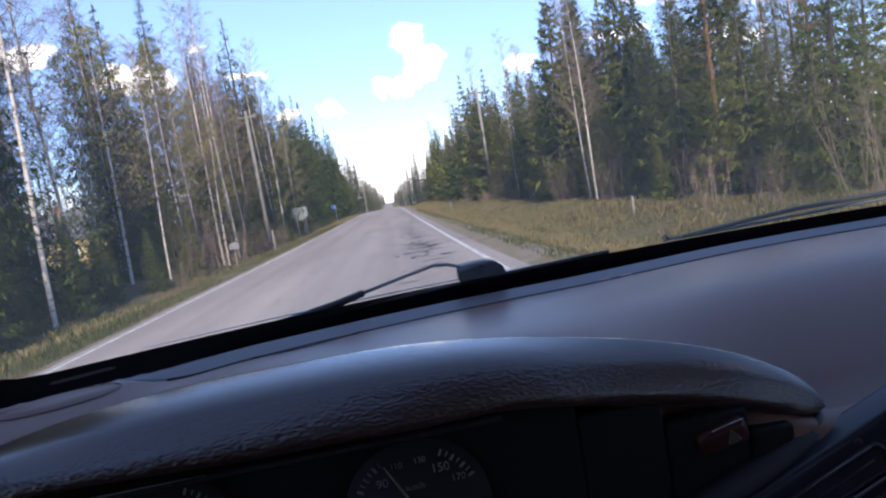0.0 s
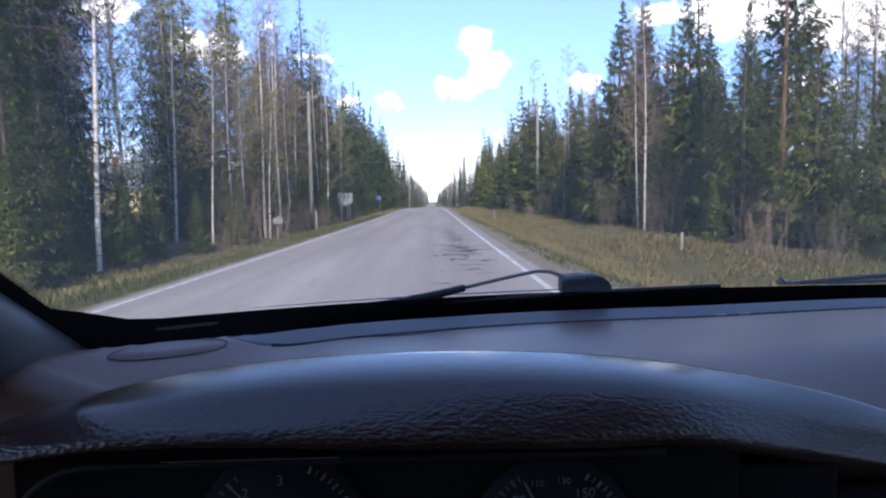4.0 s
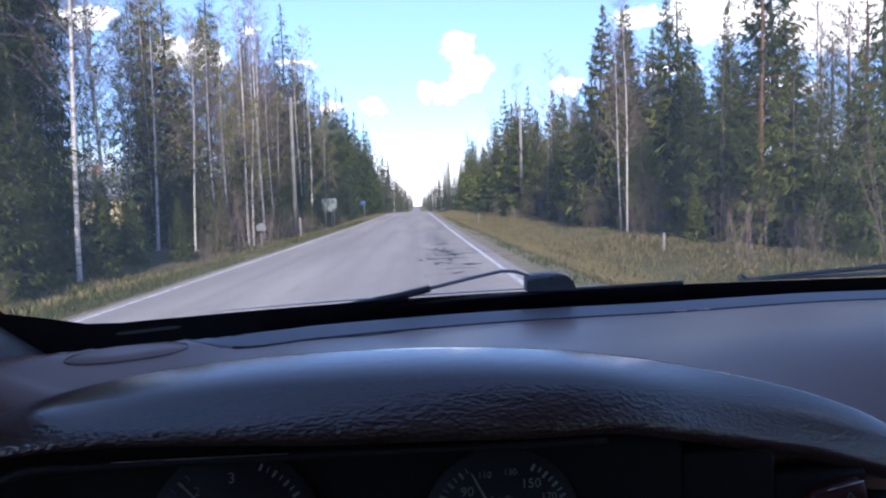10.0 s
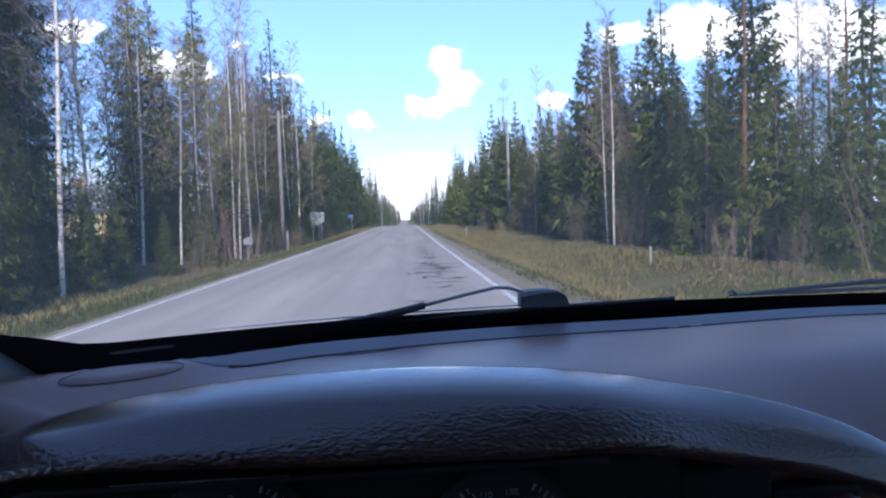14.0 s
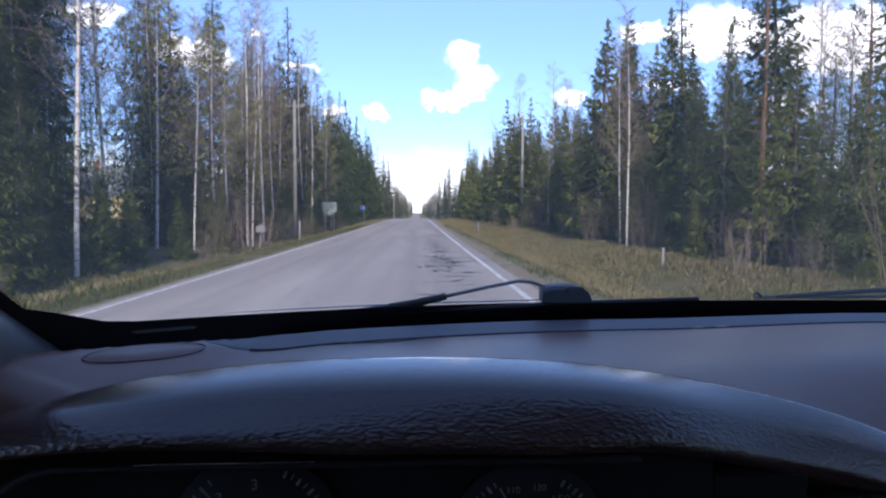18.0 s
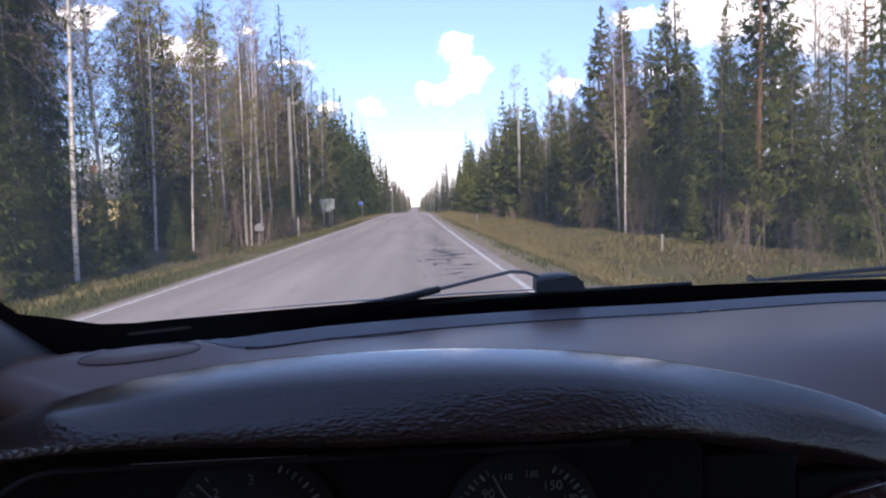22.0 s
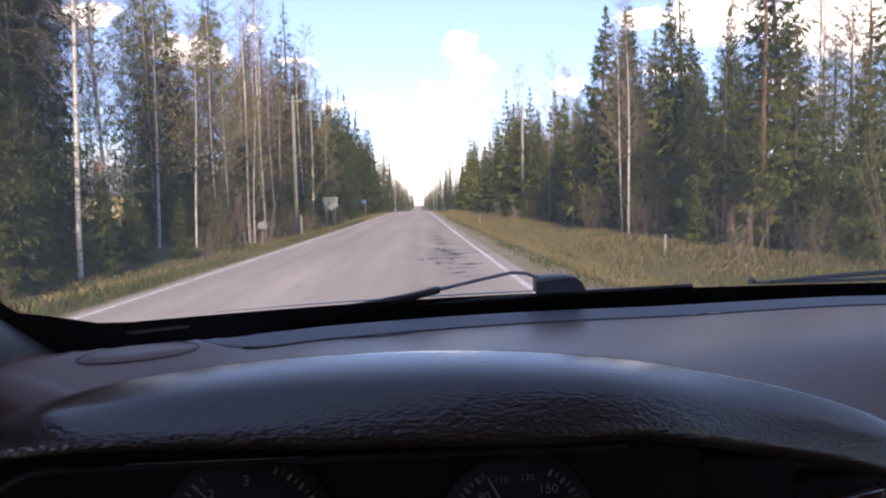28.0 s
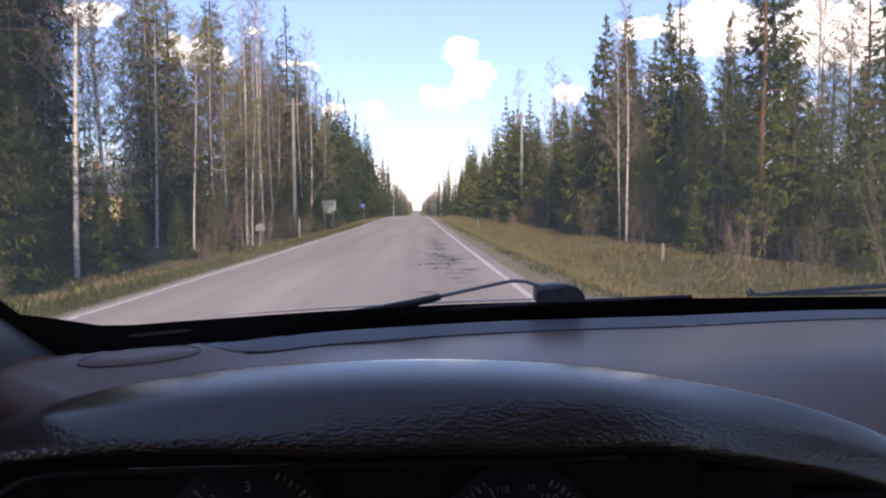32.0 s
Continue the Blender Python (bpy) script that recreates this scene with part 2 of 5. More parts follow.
def vinyl_mat(name, c0, c1, lo, hi, grain=520, fine=0.22, creases=0.0, spec=0.85):
    """Grained dashboard vinyl: fine pores, dull and shiny patches, and creases where it is rolled over an edge."""
    m = Mat(name, 0.4, spec=spec)
    col = m.mix(m.noise(5, 5, 0.6), c0, c1)
    dust = m.ramp(m.noise(800, 2, 0.5), 0.735, 0.76, (0, 0, 0), (0.5, 0.5, 0.5))
    m.colour(m.mix(dust, col, (0.25, 0.25, 0.25)))
    m.rough(m.noise(3.2, 5, 0.6), lo, hi)
    m.bump(m.voronoi(grain, "SMOOTH_F1"), fine, 0.0006)
    if creases:
        # the vinyl is creased where it rolls over the front edge
        xyz = m.n.new("ShaderNodeSeparateXYZ")
        m.put(m.n.new("ShaderNodeNewGeometry").outputs["Normal"], xyz.inputs[0])
        roll = m.n.new("ShaderNodeMapRange")
        for key, value in (("From Min", 0.90), ("From Max", 0.50), ("To Min", 0.0), ("To Max", 1.0)):
            roll.inputs[key].default_value = value
        m.put(xyz.outputs[2], roll.inputs[0])
        folds = m.math("ADD", m.voronoi(460, "SMOOTH_F1", (0.5, 1, 1)), m.math("MULTIPLY", m.noise(110, 5, 0.65, (0.3, 1, 1)), 1.2))
        place, fade = m.n.new("ShaderNodeSeparateXYZ"), m.n.new("ShaderNodeMapRange")
        m.put(m.n.new("ShaderNodeNewGeometry").outputs["Position"], place.inputs[0])
        for key, value in (("From Min", 0.06), ("From Max", 0.22), ("To Min", 1.0), ("To Max", 0.22)):      # drawn tighter at the outer end
            fade.inputs[key].default_value = value
        m.put(place.outputs[0], fade.inputs[0])
        m.bump(m.math("MULTIPLY", m.math("MULTIPLY", folds, roll.outputs[0]), fade.outputs[0]), creases, 0.002)
        # polished by the sun on top, dull in the creases
        m.rough(m.math("ADD", m.math("MULTIPLY", roll.outputs[0], 0.75), m.math("MULTIPLY", m.noise(3.2, 5, 0.6), 0.25)), lo, hi)
    return m.m


def plain_mat(name, col, rough=0.5, metal=0.0, grain=60.0, amount=0.25, spec=0.5, relief=0.15):
    m = Mat(name, rough, metal, spec)
    dark = tuple(c * (1 - amount) for c in col)
    m.colour(m.mix(m.noise(grain, 4), dark, col))
    if relief:
        m.bump(m.noise(grain * 3, 4), relief, 0.002)
    return m.m


def leaf_mat(name, dark, light, rough=0.8, through=0.3):
    """Leaves and needles: every sprig and every tree has its own tone, and some light comes through."""
    m = Mat(name, rough, spec=0.06)
    tone = m.math("ADD", m.math("MULTIPLY", m.island(), 0.32), m.math("MULTIPLY", m.noise(1.6, 4, 0.65), 0.72))
    col = m.mix(tone, dark, light)
    col = m.mix(1.0, col, m.ramp(m.chance(), 0.0, 1.0, (0.72, 0.78, 0.8), (1.22, 1.15, 1.0)), "MULTIPLY")
    m.colour(col)
    tr = m.n.new("ShaderNodeBsdfTranslucent")
    m.put(col, tr.inputs[0])
    ms = m.n.new("ShaderNodeMixShader")
    ms.inputs[0].default_value = through
    m.put(m.b.outputs[0], ms.inputs[1]), m.put(tr.outputs[0], ms.inputs[2])
    m.put(ms.outputs[0], m.n["Material Output"].inputs[0])
    return m.m


def birch_bark_mat():
    m = Mat("birch_bark", 0.7, spec=0.3)
    bands = m.ramp(m.noise(3.0, 5, 0.7, (1, 1, 5)), 0.54, 0.62, (0, 0, 0), (1, 1, 1))
    col = m.mix(m.noise(8, 4), (0.34, 0.31, 0.275), (0.54, 0.50, 0.455))
    return m.colour(m.mix(bands, col, (0.06, 0.05, 0.045))).bump(m.noise(30, 4), 0.4, 0.01).m


def bark_mat(name, c0, c1):
    m = Mat(name, 0.9, spec=0.2)
    return m.colour(m.mix(m.noise(7, 6, 0.7, (3, 3, 0.6)), c0, c1)).bump(m.noise(18, 5, 0.7, (3, 3, 0.5)), 0.8, 0.03).m


def glass_mat():
    """A clean pane: clear, with a gloss that grows towards grazing angles."""
    m = bpy.data.materials.new("windscreen_glass")
    m.use_nodes = True
    n, l = m.node_tree.nodes, m.node_tree.links
    n.remove(n["Principled BSDF"])
    clear, gloss, mixer, fr = (n.new(k) for k in ("ShaderNodeBsdfTransparent", "ShaderNodeBsdfGlossy", "ShaderNodeMixShader", "ShaderNodeFresnel"))
    clear.inputs[0].default_value = (0.95, 0.965, 0.96, 1)
    dust, film = n.new("ShaderNodeBsdfTranslucent"), n.new("ShaderNodeMixShader")
    dust.inputs[0].default_value, film.inputs[0].default_value = (0.84, 0.78, 0.70, 1), 0.074      # a thin film of road dust, strengthened to lay haze over the view
    gloss.inputs["Roughness"].default_value = 0.02
    gloss.inputs[0].default_value = (0.6, 0.6, 0.6, 1)
    fr.inputs[0].default_value = 1.35
    l.new(fr.outputs[0], mixer.inputs[0]), l.new(clear.outputs[0], film.inputs[1]), l.new(dust.outputs[0], film.inputs[2]), l.new(film.outputs[0], mixer.inputs[1]), l.new(gloss.outputs[0], mixer.inputs[2])
    l.new(mixer.outputs[0], n["Material Output"].inputs[0])
    return m


ASPHALT, PAINT, GRAVEL, GROUND = asphalt_mat(), paint_mat(), gravel_mat(), ground_mat()
CRACK = plain_mat("tarred_crack", (0.034, 0.032, 0.033), 0.8, grain=30, amount=0.5, relief=0.5)
DASH = vinyl_mat("dash_vinyl", (0.172, 0.084, 0.060), (0.214, 0.106, 0.076), 0.34, 0.44, spec=0.6)
# bluer than the pad: the sky's reflection is put into this colour
DEMISTER = vinyl_mat("demister_panel", (0.088, 0.071, 0.080), (0.108, 0.089, 0.098), 0.36, 0.46, spec=0.7)
HOOD_VINYL = vinyl_mat("instrument_hood_vinyl", (0.046, 0.021, 0.018), (0.064, 0.030, 0.025), 0.17, 0.52, creases=0.85, spec=0.7)
hood_coat = HOOD_VINYL.node_tree.nodes["Principled BSDF"].inputs      # polished with cockpit spray
hood_coat["Coat Weight"].default_value, hood_coat["Coat Roughness"].default_value = 0.5, 0.13
HOOD_VINYL.node_tree.links.new(hood_coat["Normal"].links[0].from_socket, hood_coat["Coat Normal"])
dash_coat = DASH.node_tree.nodes["Principled BSDF"].inputs
dash_coat["Coat Weight"].default_value, dash_coat["Coat Roughness"].default_value = 0.25, 0.36
TRIM = vinyl_mat("pillar_trim", (0.060, 0.060, 0.068), (0.080, 0.080, 0.09), 0.5, 0.62)
RECESS = plain_mat("matt_black_recess", (0.013, 0.012, 0.013), 0.75, grain=90, spec=0.2, relief=0.0)
BLACK = plain_mat("black_plastic", (0.036, 0.030, 0.036), 0.55, grain=90, relief=0.1)
FRIT = plain_mat("black_ceramic_edge", (0.034, 0.028, 0.034), 0.55, grain=90, spec=0.2, relief=0.0)
RUBBER = plain_mat("wiper_rubber", (0.016, 0.016, 0.017), 0.55, grain=120)
WIPER = plain_mat("wiper_grey_plastic", (0.075, 0.080, 0.090), 0.6, grain=80, amount=0.35)
DIAL = plain_mat("dial_face", (0.034, 0.029, 0.034), 0.75, grain=50, spec=0.2)
MARK = plain_mat("dial_print", (0.20, 0.20, 0.20), 0.7, relief=0.0, amount=0.1)
SEAT_CLOTH = plain_mat("dark_seat_cloth", (0.03, 0.03, 0.034), 0.9, grain=220, relief=0.4)
NEEDLE = plain_mat("needle_plastic", (0.26, 0.24, 0.23), 0.6, relief=0.0)
FACIA = plain_mat("facia_plastic", (0.030, 0.030, 0.040), 0.34, grain=120, relief=0.05)
ORANGE = plain_mat("hazard_switch_plastic", (0.055, 0.007, 0.004), 0.45, grain=70)
CHROME = plain_mat("bright_edge", (0.45, 0.45, 0.47), 0.3, metal=0.8, relief=0.0)
SLOT = plain_mat("clear_slot", (0.30, 0.30, 0.31), 0.5, grain=40)
GLASS = glass_mat()
LINER = plain_mat("headlining", (0.84, 0.67, 0.55), 0.9, grain=200, relief=0.4)
BODY = plain_mat("car_paint", (0.10, 0.11, 0.13), 0.3, metal=0.3, grain=300, amount=0.1, relief=0.0)
TYRE = plain_mat("tyre_rubber", (0.02, 0.02, 0.02), 0.8, grain=60)
RIM = plain_mat("wheel_rim", (0.42, 0.42, 0.43), 0.4, metal=0.7, grain=40)
NEEDLES = leaf_mat("spruce_needles", (0.042, 0.062, 0.019), (0.122, 0.146, 0.042))
YOUNG = leaf_mat("young_spruce_needles", (0.072, 0.092, 0.026), (0.176, 0.190, 0.054))
PINE_N = leaf_mat("pine_needles", (0.04, 0.07, 0.035), (0.11, 0.145, 0.065))
BUDS = leaf_mat("birch_buds", (0.15, 0.10, 0.07), (0.30, 0.22, 0.14), through=0.4)
SPRING = leaf_mat("spring_leaves", (0.19, 0.20, 0.042), (0.38, 0.35, 0.10), through=0.45)
TWIG = bark_mat("twig_bark", (0.12, 0.085, 0.07), (0.25, 0.185, 0.15))
BIRCH = birch_bark_mat()
SPRUCE_B = bark_mat("spruce_bark", (0.055, 0.044, 0.036), (0.13, 0.105, 0.085))
PINE_B = bark_mat("pine_bark", (0.10, 0.055, 0.032), (0.26, 0.15, 0.085))
GRASS_DRY = leaf_mat("dry_grass", (0.125, 0.100, 0.050), (0.275, 0.220, 0.112), 0.7, 0.3)
GRASS_GREEN = leaf_mat("green_grass", (0.036, 0.048, 0.016), (0.100, 0.102, 0.038), 0.7, 0.3)
POLE_WOOD = bark_mat("grey_pole_wood", (0.15, 0.14, 0.125), (0.30, 0.28, 0.25))


# ---- mesh helpers ----
def mesh_of(name, verts, faces, material, smooth=False):
    me = bpy.data.meshes.new(name)
    me.from_pydata([tuple(p) for p in verts], [], [tuple(f) for f in faces])
    me.materials.append(material)
    if smooth:
        me.polygons.foreach_set("use_smooth", [True] * len(me.polygons))
    me.update()
    return me


def part(name, bm, material, parent=None, label="", smooth=True):
    """Links a bmesh, or a ready mesh, as one object under a thing or under a part."""
    if isinstance(bm, bmesh.types.BMesh):
        bmesh.ops.recalc_face_normals(bm, faces=bm.faces)
        me = bpy.data.meshes.new(name)
        bm.to_mesh(me)
        bm.free()
        me.materials.append(material)
        me.polygons.foreach_set("use_smooth", [smooth] * len(me.polygons))
    else:
        me = bm
    ob = new(name, me)
    ob.parent = parent
    if label:
        tagged(ob, label)
    return ob


def box_bm(lo, hi, bevel=0.004, segments=2, bm=None):
    bm = bm or bmesh.new()
    made = bmesh.ops.create_cube(bm, size=1.0)["verts"]
    for p in made:
        p.co = Vector([lo[i] + (p.co[i] + 0.5) * (hi[i] - lo[i]) for i in range(3)])
    if bevel:
        edges = list({e for p in made for e in p.link_edges})
        bmesh.ops.bevel(bm, geom=edges, offset=bevel, segments=segments, affect="EDGES", profile=0.6)
    return bm


def grid_bm(rows, bm=None):
    """A sheet through rows of points."""
    bm = bm or bmesh.new()
    made = [[bm.verts.new(p) for p in row] for row in rows]
    for a, b in zip(made, made[1:]):
        for i in range(len(a) - 1):
            bm.faces.new((a[i], a[i + 1], b[i + 1], b[i]))
    return bm


def tube_bm(points, radii, sides=8, bm=None, flat=1.0):
    """A tube along points, closed at its ends."""
    bm = bm or bmesh.new()
    points = [Vector(p) for p in points]
    rings = []
    for i, p in enumerate(points):
        way = (points[min(i + 1, len(points) - 1)] - points[max(i - 1, 0)]).normalized()
        a = way.cross(Vector((0, 0, 1)))
        a = a.normalized() if a.length > 0.05 else Vector((1, 0, 0))
        b = way.cross(a).normalized()
        r = radii[i] if isinstance(radii, (list, tuple)) else radii
        rings.append([bm.verts.new(p + a * math.cos(k * math.tau / sides) * r + b * math.sin(k * math.tau / sides) * r * flat) for k in range(sides)])
    for a, b in zip(rings, rings[1:]):
        for k in range(sides):
            bm.faces.new((a[k], a[(k + 1) % sides], b[(k + 1) % sides], b[k]))
    bm.faces.new(rings[0]), bm.faces.new(rings[-1])
    return bm


def disc_bm(centre, radius, depth, sides=48):
    """A flat round plate that faces the driver (towards -y)."""
    bm = bmesh.new()
    made = bmesh.ops.create_cone(bm, cap_ends=True, segments=sides, radius1=radius, radius2=radius, depth=depth)["verts"]
    bmesh.ops.rotate(bm, verts=made, matrix=Matrix.Rotation(radians(90), 3, "X"))
    bmesh.ops.translate(bm, verts=made, vec=centre)
    return bm


def text_mesh(words, size, material):
    cu = bpy.data.curves.new("print", "FONT")
    cu.body, cu.size, cu.align_x, cu.align_y, cu.extrude = words, size, "CENTER", "CENTER", 0.0002
    ob = bpy.data.objects.new("print", cu)
    scene.collection.objects.link(ob)
    bpy.context.view_layer.update()
    me = bpy.data.meshes.new_from_object(ob.evaluated_get(bpy.context.evaluated_depsgraph_get()))
    bpy.data.objects.remove(ob)
    me.materials.clear()
    me.materials.append(material)
    return me


def smoothstep(v, lo, hi):
    f = min(1.0, max(0.0, (v - lo) / (hi - lo)))
    return f * f * (3 - 2 * f)


# ---- ground and road ----
LINE_L, LINE_R = -4.14, 1.60           # the two painted edge lines
EDGE_L, EDGE_R = -4.34, 1.95           # the edges of the asphalt


def rise(y):
    """The lie of the land along the road: a low crest ahead, a dip, and a far slope."""
    return 0.34 * math.exp(-((y - 95) / 48) ** 2) - 1.7 * smoothstep(y, 125, 280) + 3.9 * smoothstep(y, 340, 950)


def ground_z(x, y):
    side = max(EDGE_L - x, x - EDGE_R, 0.0)
    ditch = -0.34 * smoothstep(side, 0.5, 2.6) + 0.30 * smoothstep(side, 3.0, 5.2)
    rough = noise.noise((x * 0.35, y * 0.35, 3.1)) * 0.14 + noise.noise((x * 1.1, y * 1.1, 7.7)) * 0.06
    return rise(y) - 0.05 + ditch + rough * smoothstep(side, 0.8, 2.5)


def build_ground():
    xs = [-1500, -700, -300, -140, -80, -50, -36, -28, -23] + [-20 + 0.5 * i for i in range(81)] + [23, 28, 36, 50, 80, 140, 300, 700, 1500]
    ys = [-900, -300, -100, -40, -15] + [-6 + 0.75 * i for i in range(95)] + [66 + 2.5 * i for i in range(30)] + [150, 175, 200, 240, 280, 340, 420, 520, 650, 800, 950, 1300, 2200]
    verts = [(x, y, ground_z(x, y)) for y in ys for x in xs]
    w = len(xs)
    faces = [(j * w + i, j * w + i + 1, (j + 1) * w + i + 1, (j + 1) * w + i) for j in range(len(ys) - 1) for i in range(w - 1)]
    ob = new("ground", mesh_of("ground", verts, faces, GROUND, True))
    return tagged(ob, "rough verge and forest floor of dry brown and green grass", "ground", kind="structure")


ROAD_Y = [-60 + 4 * i for i in range(75)] + [250 + 20 * i for i in range(50)]


def strip(name, x0, x1, up, material, cols=1, ragged=0.0, y0=-60, y1=1240):
    """A band along the road, at a height above the ground's crown."""
    rows = []
    for y in [q for q in ROAD_Y if y0 <= q <= y1]:
        a = x0 + noise.noise((x0, y * 0.4, 1.3)) * ragged
        b = x1 + noise.noise((x1, y * 0.4, 5.3)) * ragged
        rows.append([(a + (b - a) * k / cols, y, rise(y) + up - 0.012 * abs(a + (b - a) * k / cols + 1.3)) for k in range(cols + 1)])
    return part(name, grid_bm(rows), material)


ground = build_ground()
road = strip("road", EDGE_L, EDGE_R, 0.03, ASPHALT, 8, 0.05)
tagged(road, "worn grey asphalt road with faint wheel tracks and cracks", "road", kind="structure")
shoulder_l = strip("gravel_shoulder", EDGE_L - 0.22, EDGE_L + 0.1, 0.012, GRAVEL, 2, 0.22)
shoulder_r = strip("gravel_shoulder", EDGE_R - 0.1, EDGE_R + 0.70, 0.012, GRAVEL, 2, 0.22)
for s in (shoulder_l, shoulder_r):
    tagged(s, "strip of brown gravel along the asphalt's edge", "gravel shoulder", kind="structure")
line_l = strip("edge_line", LINE_L - 0.040, LINE_L + 0.040, 0.036, PAINT, 1, 0.012)
line_r = strip("edge_line", LINE_R - 0.055, LINE_R + 0.055, 0.036, PAINT, 1, 0.012)
for s in (line_l, line_r):
    tagged(s, "worn white painted edge line on the asphalt", "road marking", "edge lines of the road", "structure")


def build_cracks():
    """Crazed and broken asphalt in the wheel track, as thin tarry flakes on the road."""
    rng = random.Random(11)
    bm = bmesh.new()
    fields = [(0.75, 14.5, 0.55, 4.5, 62), (0.60, 22.0, 0.45, 4.0, 34), (0.9, 33.0, 0.4, 5.0, 22), (0.35, 48.0, 0.5, 7.0, 24),
              (-2.6, 30.0, 0.4, 5.0, 10), (0.7, 66.0, 0.5, 9.0, 24), (-2.2, 60.0, 0.6, 9.0, 14), (0.6, 85.0, 0.6, 9.0, 16)]
    for cx, cy, sx, sy, count in fields:
        for _ in range(count):
            x, y = rng.gauss(cx, sx * 0.55), rng.gauss(cy, sy * 0.5)
            long, wide = rng.uniform(0.10, 0.42), rng.uniform(0.02, 0.075)
            turn = rng.gauss(0.0, 0.5) if rng.random() < 0.65 else rng.gauss(1.5, 0.4)
            ring = []
            for k in range(9):
                a = k * math.tau / 9
                r = rng.uniform(0.6, 1.2)
                px, py = math.cos(a) * long * r, math.sin(a) * wide * r
                gx, gy = x + px * math.cos(turn) - py * math.sin(turn), y + px * math.sin(turn) + py * math.cos(turn)
                ring.append(bm.verts.new((gx, gy, rise(gy) + 0.0345 - 0.012 * abs(gx + 1.3))))
            bm.faces.new(ring)
    ob = part("road_cracks", bm, CRACK)
    return tagged(ob, "dark crazed cracks broken into the wheel track", "road cracks", kind="stuff")


build_cracks()


# ---- the car ----
MID = 0.38                      # the car's middle, across
HALF = 0.72                     # from the middle to a windscreen corner


def at(x, y, z):
    return Vector((x, y, EYE + z))


def base_y(x):
    return 0.93 - 0.34 * abs((x - MID) / HALF) ** 2.2


def base_z(x):
    return -0.158 + 0.030 * ((x - MID) / HALF) ** 2


def pane(x, h):
    """A point of the windscreen over the base line's point x, h higher than it."""
    side = (x - MID) / HALF
    return at(x - side * 0.03 * h / 0.36, base_y(x) - (1.42 + 0.16 * side ** 4) * h, base_z(x) + h - 0.12 * h * h)


car = tagged(new("car"), "grey car standing in its lane, seen from inside", "car")
car.location = at(0, 0, 0)
INV = Matrix.Translation(-at(0, 0, 0))


def car_part(name, bm, material, parent=None, label="", smooth=True):
    """A part of the car: built in place, hung on the car or on one of its parts."""
    if isinstance(bm, bmesh.types.BMesh):
        bmesh.ops.transform(bm, matrix=INV, verts=bm.verts)
    else:
        bm.transform(INV)
    return part(name, bm, material, parent or car, label, smooth)


def steps(a, b, n):
    return [a + (b - a) * i / n for i in range(n + 1)]


# windscreen, its black printed edge and the clear slot in it
XS = steps(MID - HALF, MID + HALF, 72)
glass = car_part("windscreen", grid_bm([[pane(x, h) for x in XS] for h in steps(-0.02, 0.355, 10)]), GLASS, label="clear laminated windscreen")
if glass.data.polygons[300].normal.z > 0:      # the pane's face looks into the car
    glass.data.flip_normals()
glass.visible_shadow = False


def edge_h(x):
    """How high the printed edge stands: even along the bottom, rounding up into the sides."""
    side = (abs(x - MID) / HALF)
    return 0.0294 + 0.0021 * side ** 4 + 0.026 * smoothstep(side, 0.91, 1.0) ** 2


def frit_point(x, h):
    return pane(x, h) + Vector((0, -0.004, -0.004))


car_part("printed_edge", grid_bm([[frit_point(x, -0.02 + (edge_h(x) + 0.02) * k) for x in XS] for k in steps(0, 1, 5)]), FRIT, glass, "black printed edge of the windscreen")
for sgn in (-1, 1):
    rows = []
    for h in steps(0.0, 0.355, 22):
        row = []
        for k in steps(0, 1, 3):
            x = MID + sgn * HALF * (1.04 - 0.050 * k)
            row.append(frit_point(x, h))
        rows.append(row)
    car_part("printed_edge", grid_bm(rows), FRIT, glass)
bm = bmesh.new()
for h in steps(0.030, 0.20, 90):      # the fade-out teeth along the side of the print
    x = MID - HALF * (1 - 0.010)
    p, q, r = frit_point(x - 0.001, h - 0.0008), frit_point(x - 0.001, h + 0.0004), frit_point(x + 0.0045, h + 0.0002)
    bm.faces.new([bm.verts.new(c) for c in (p, q, r)])
car_part("printed_teeth", bm, FRIT, glass)
# flecks of dried dirt on the outside of the glass
fleck = random.Random(8)
bm = bmesh.new()
for _ in range(150):
    p = pane(fleck.uniform(MID - HALF + 0.04, MID + 0.55), fleck.uniform(0.045, 0.26)) + Vector((0, 0.001, 0.002))
    r = 0.00022 + 0.00055 * fleck.random() ** 3
    bm.faces.new([bm.verts.new(p + Vector((math.cos(k * 1.047), -0.6 * math.sin(k * 1.047), 0.35 * math.sin(k * 1.047))) * r * fleck.uniform(0.7, 1.3)) for k in range(6)])
tagged(car_part("dirt_flecks", bm, SLOT, glass, "tiny pale flecks of dirt on the glass"), kind="stuff")
rows = []
for x in steps(-0.288, -0.240, 18):
    f = min(1.0, min(x + 0.288, -0.240 - x) / 0.004) ** 0.5
    rows.append([frit_point(x, 0.0215 + 0.0022 * f * s + 0.012 * (x + 0.27)) + Vector((0, -0.003, -0.003)) for s in (-1, 0, 1)])
car_part("clear_slot", grid_bm(rows), SLOT, glass, "narrow clear slot in the black edge")


# dashboard: one padded moulding from the glass to the driver
def dash_front(x):
    """Where the top pad breaks down towards the seats."""
    return 0.47 - 0.04 * smoothstep(x, 0.28, 0.42)


def groove_y(x):
    """Where the demister gap runs; towards the driver's side pillar it joins the glass."""
    return base_y(x) - 0.045 + 0.014 * smoothstep(x, 0.45, 0.72) - 0.085 * smoothstep(x, -0.36, -0.15)


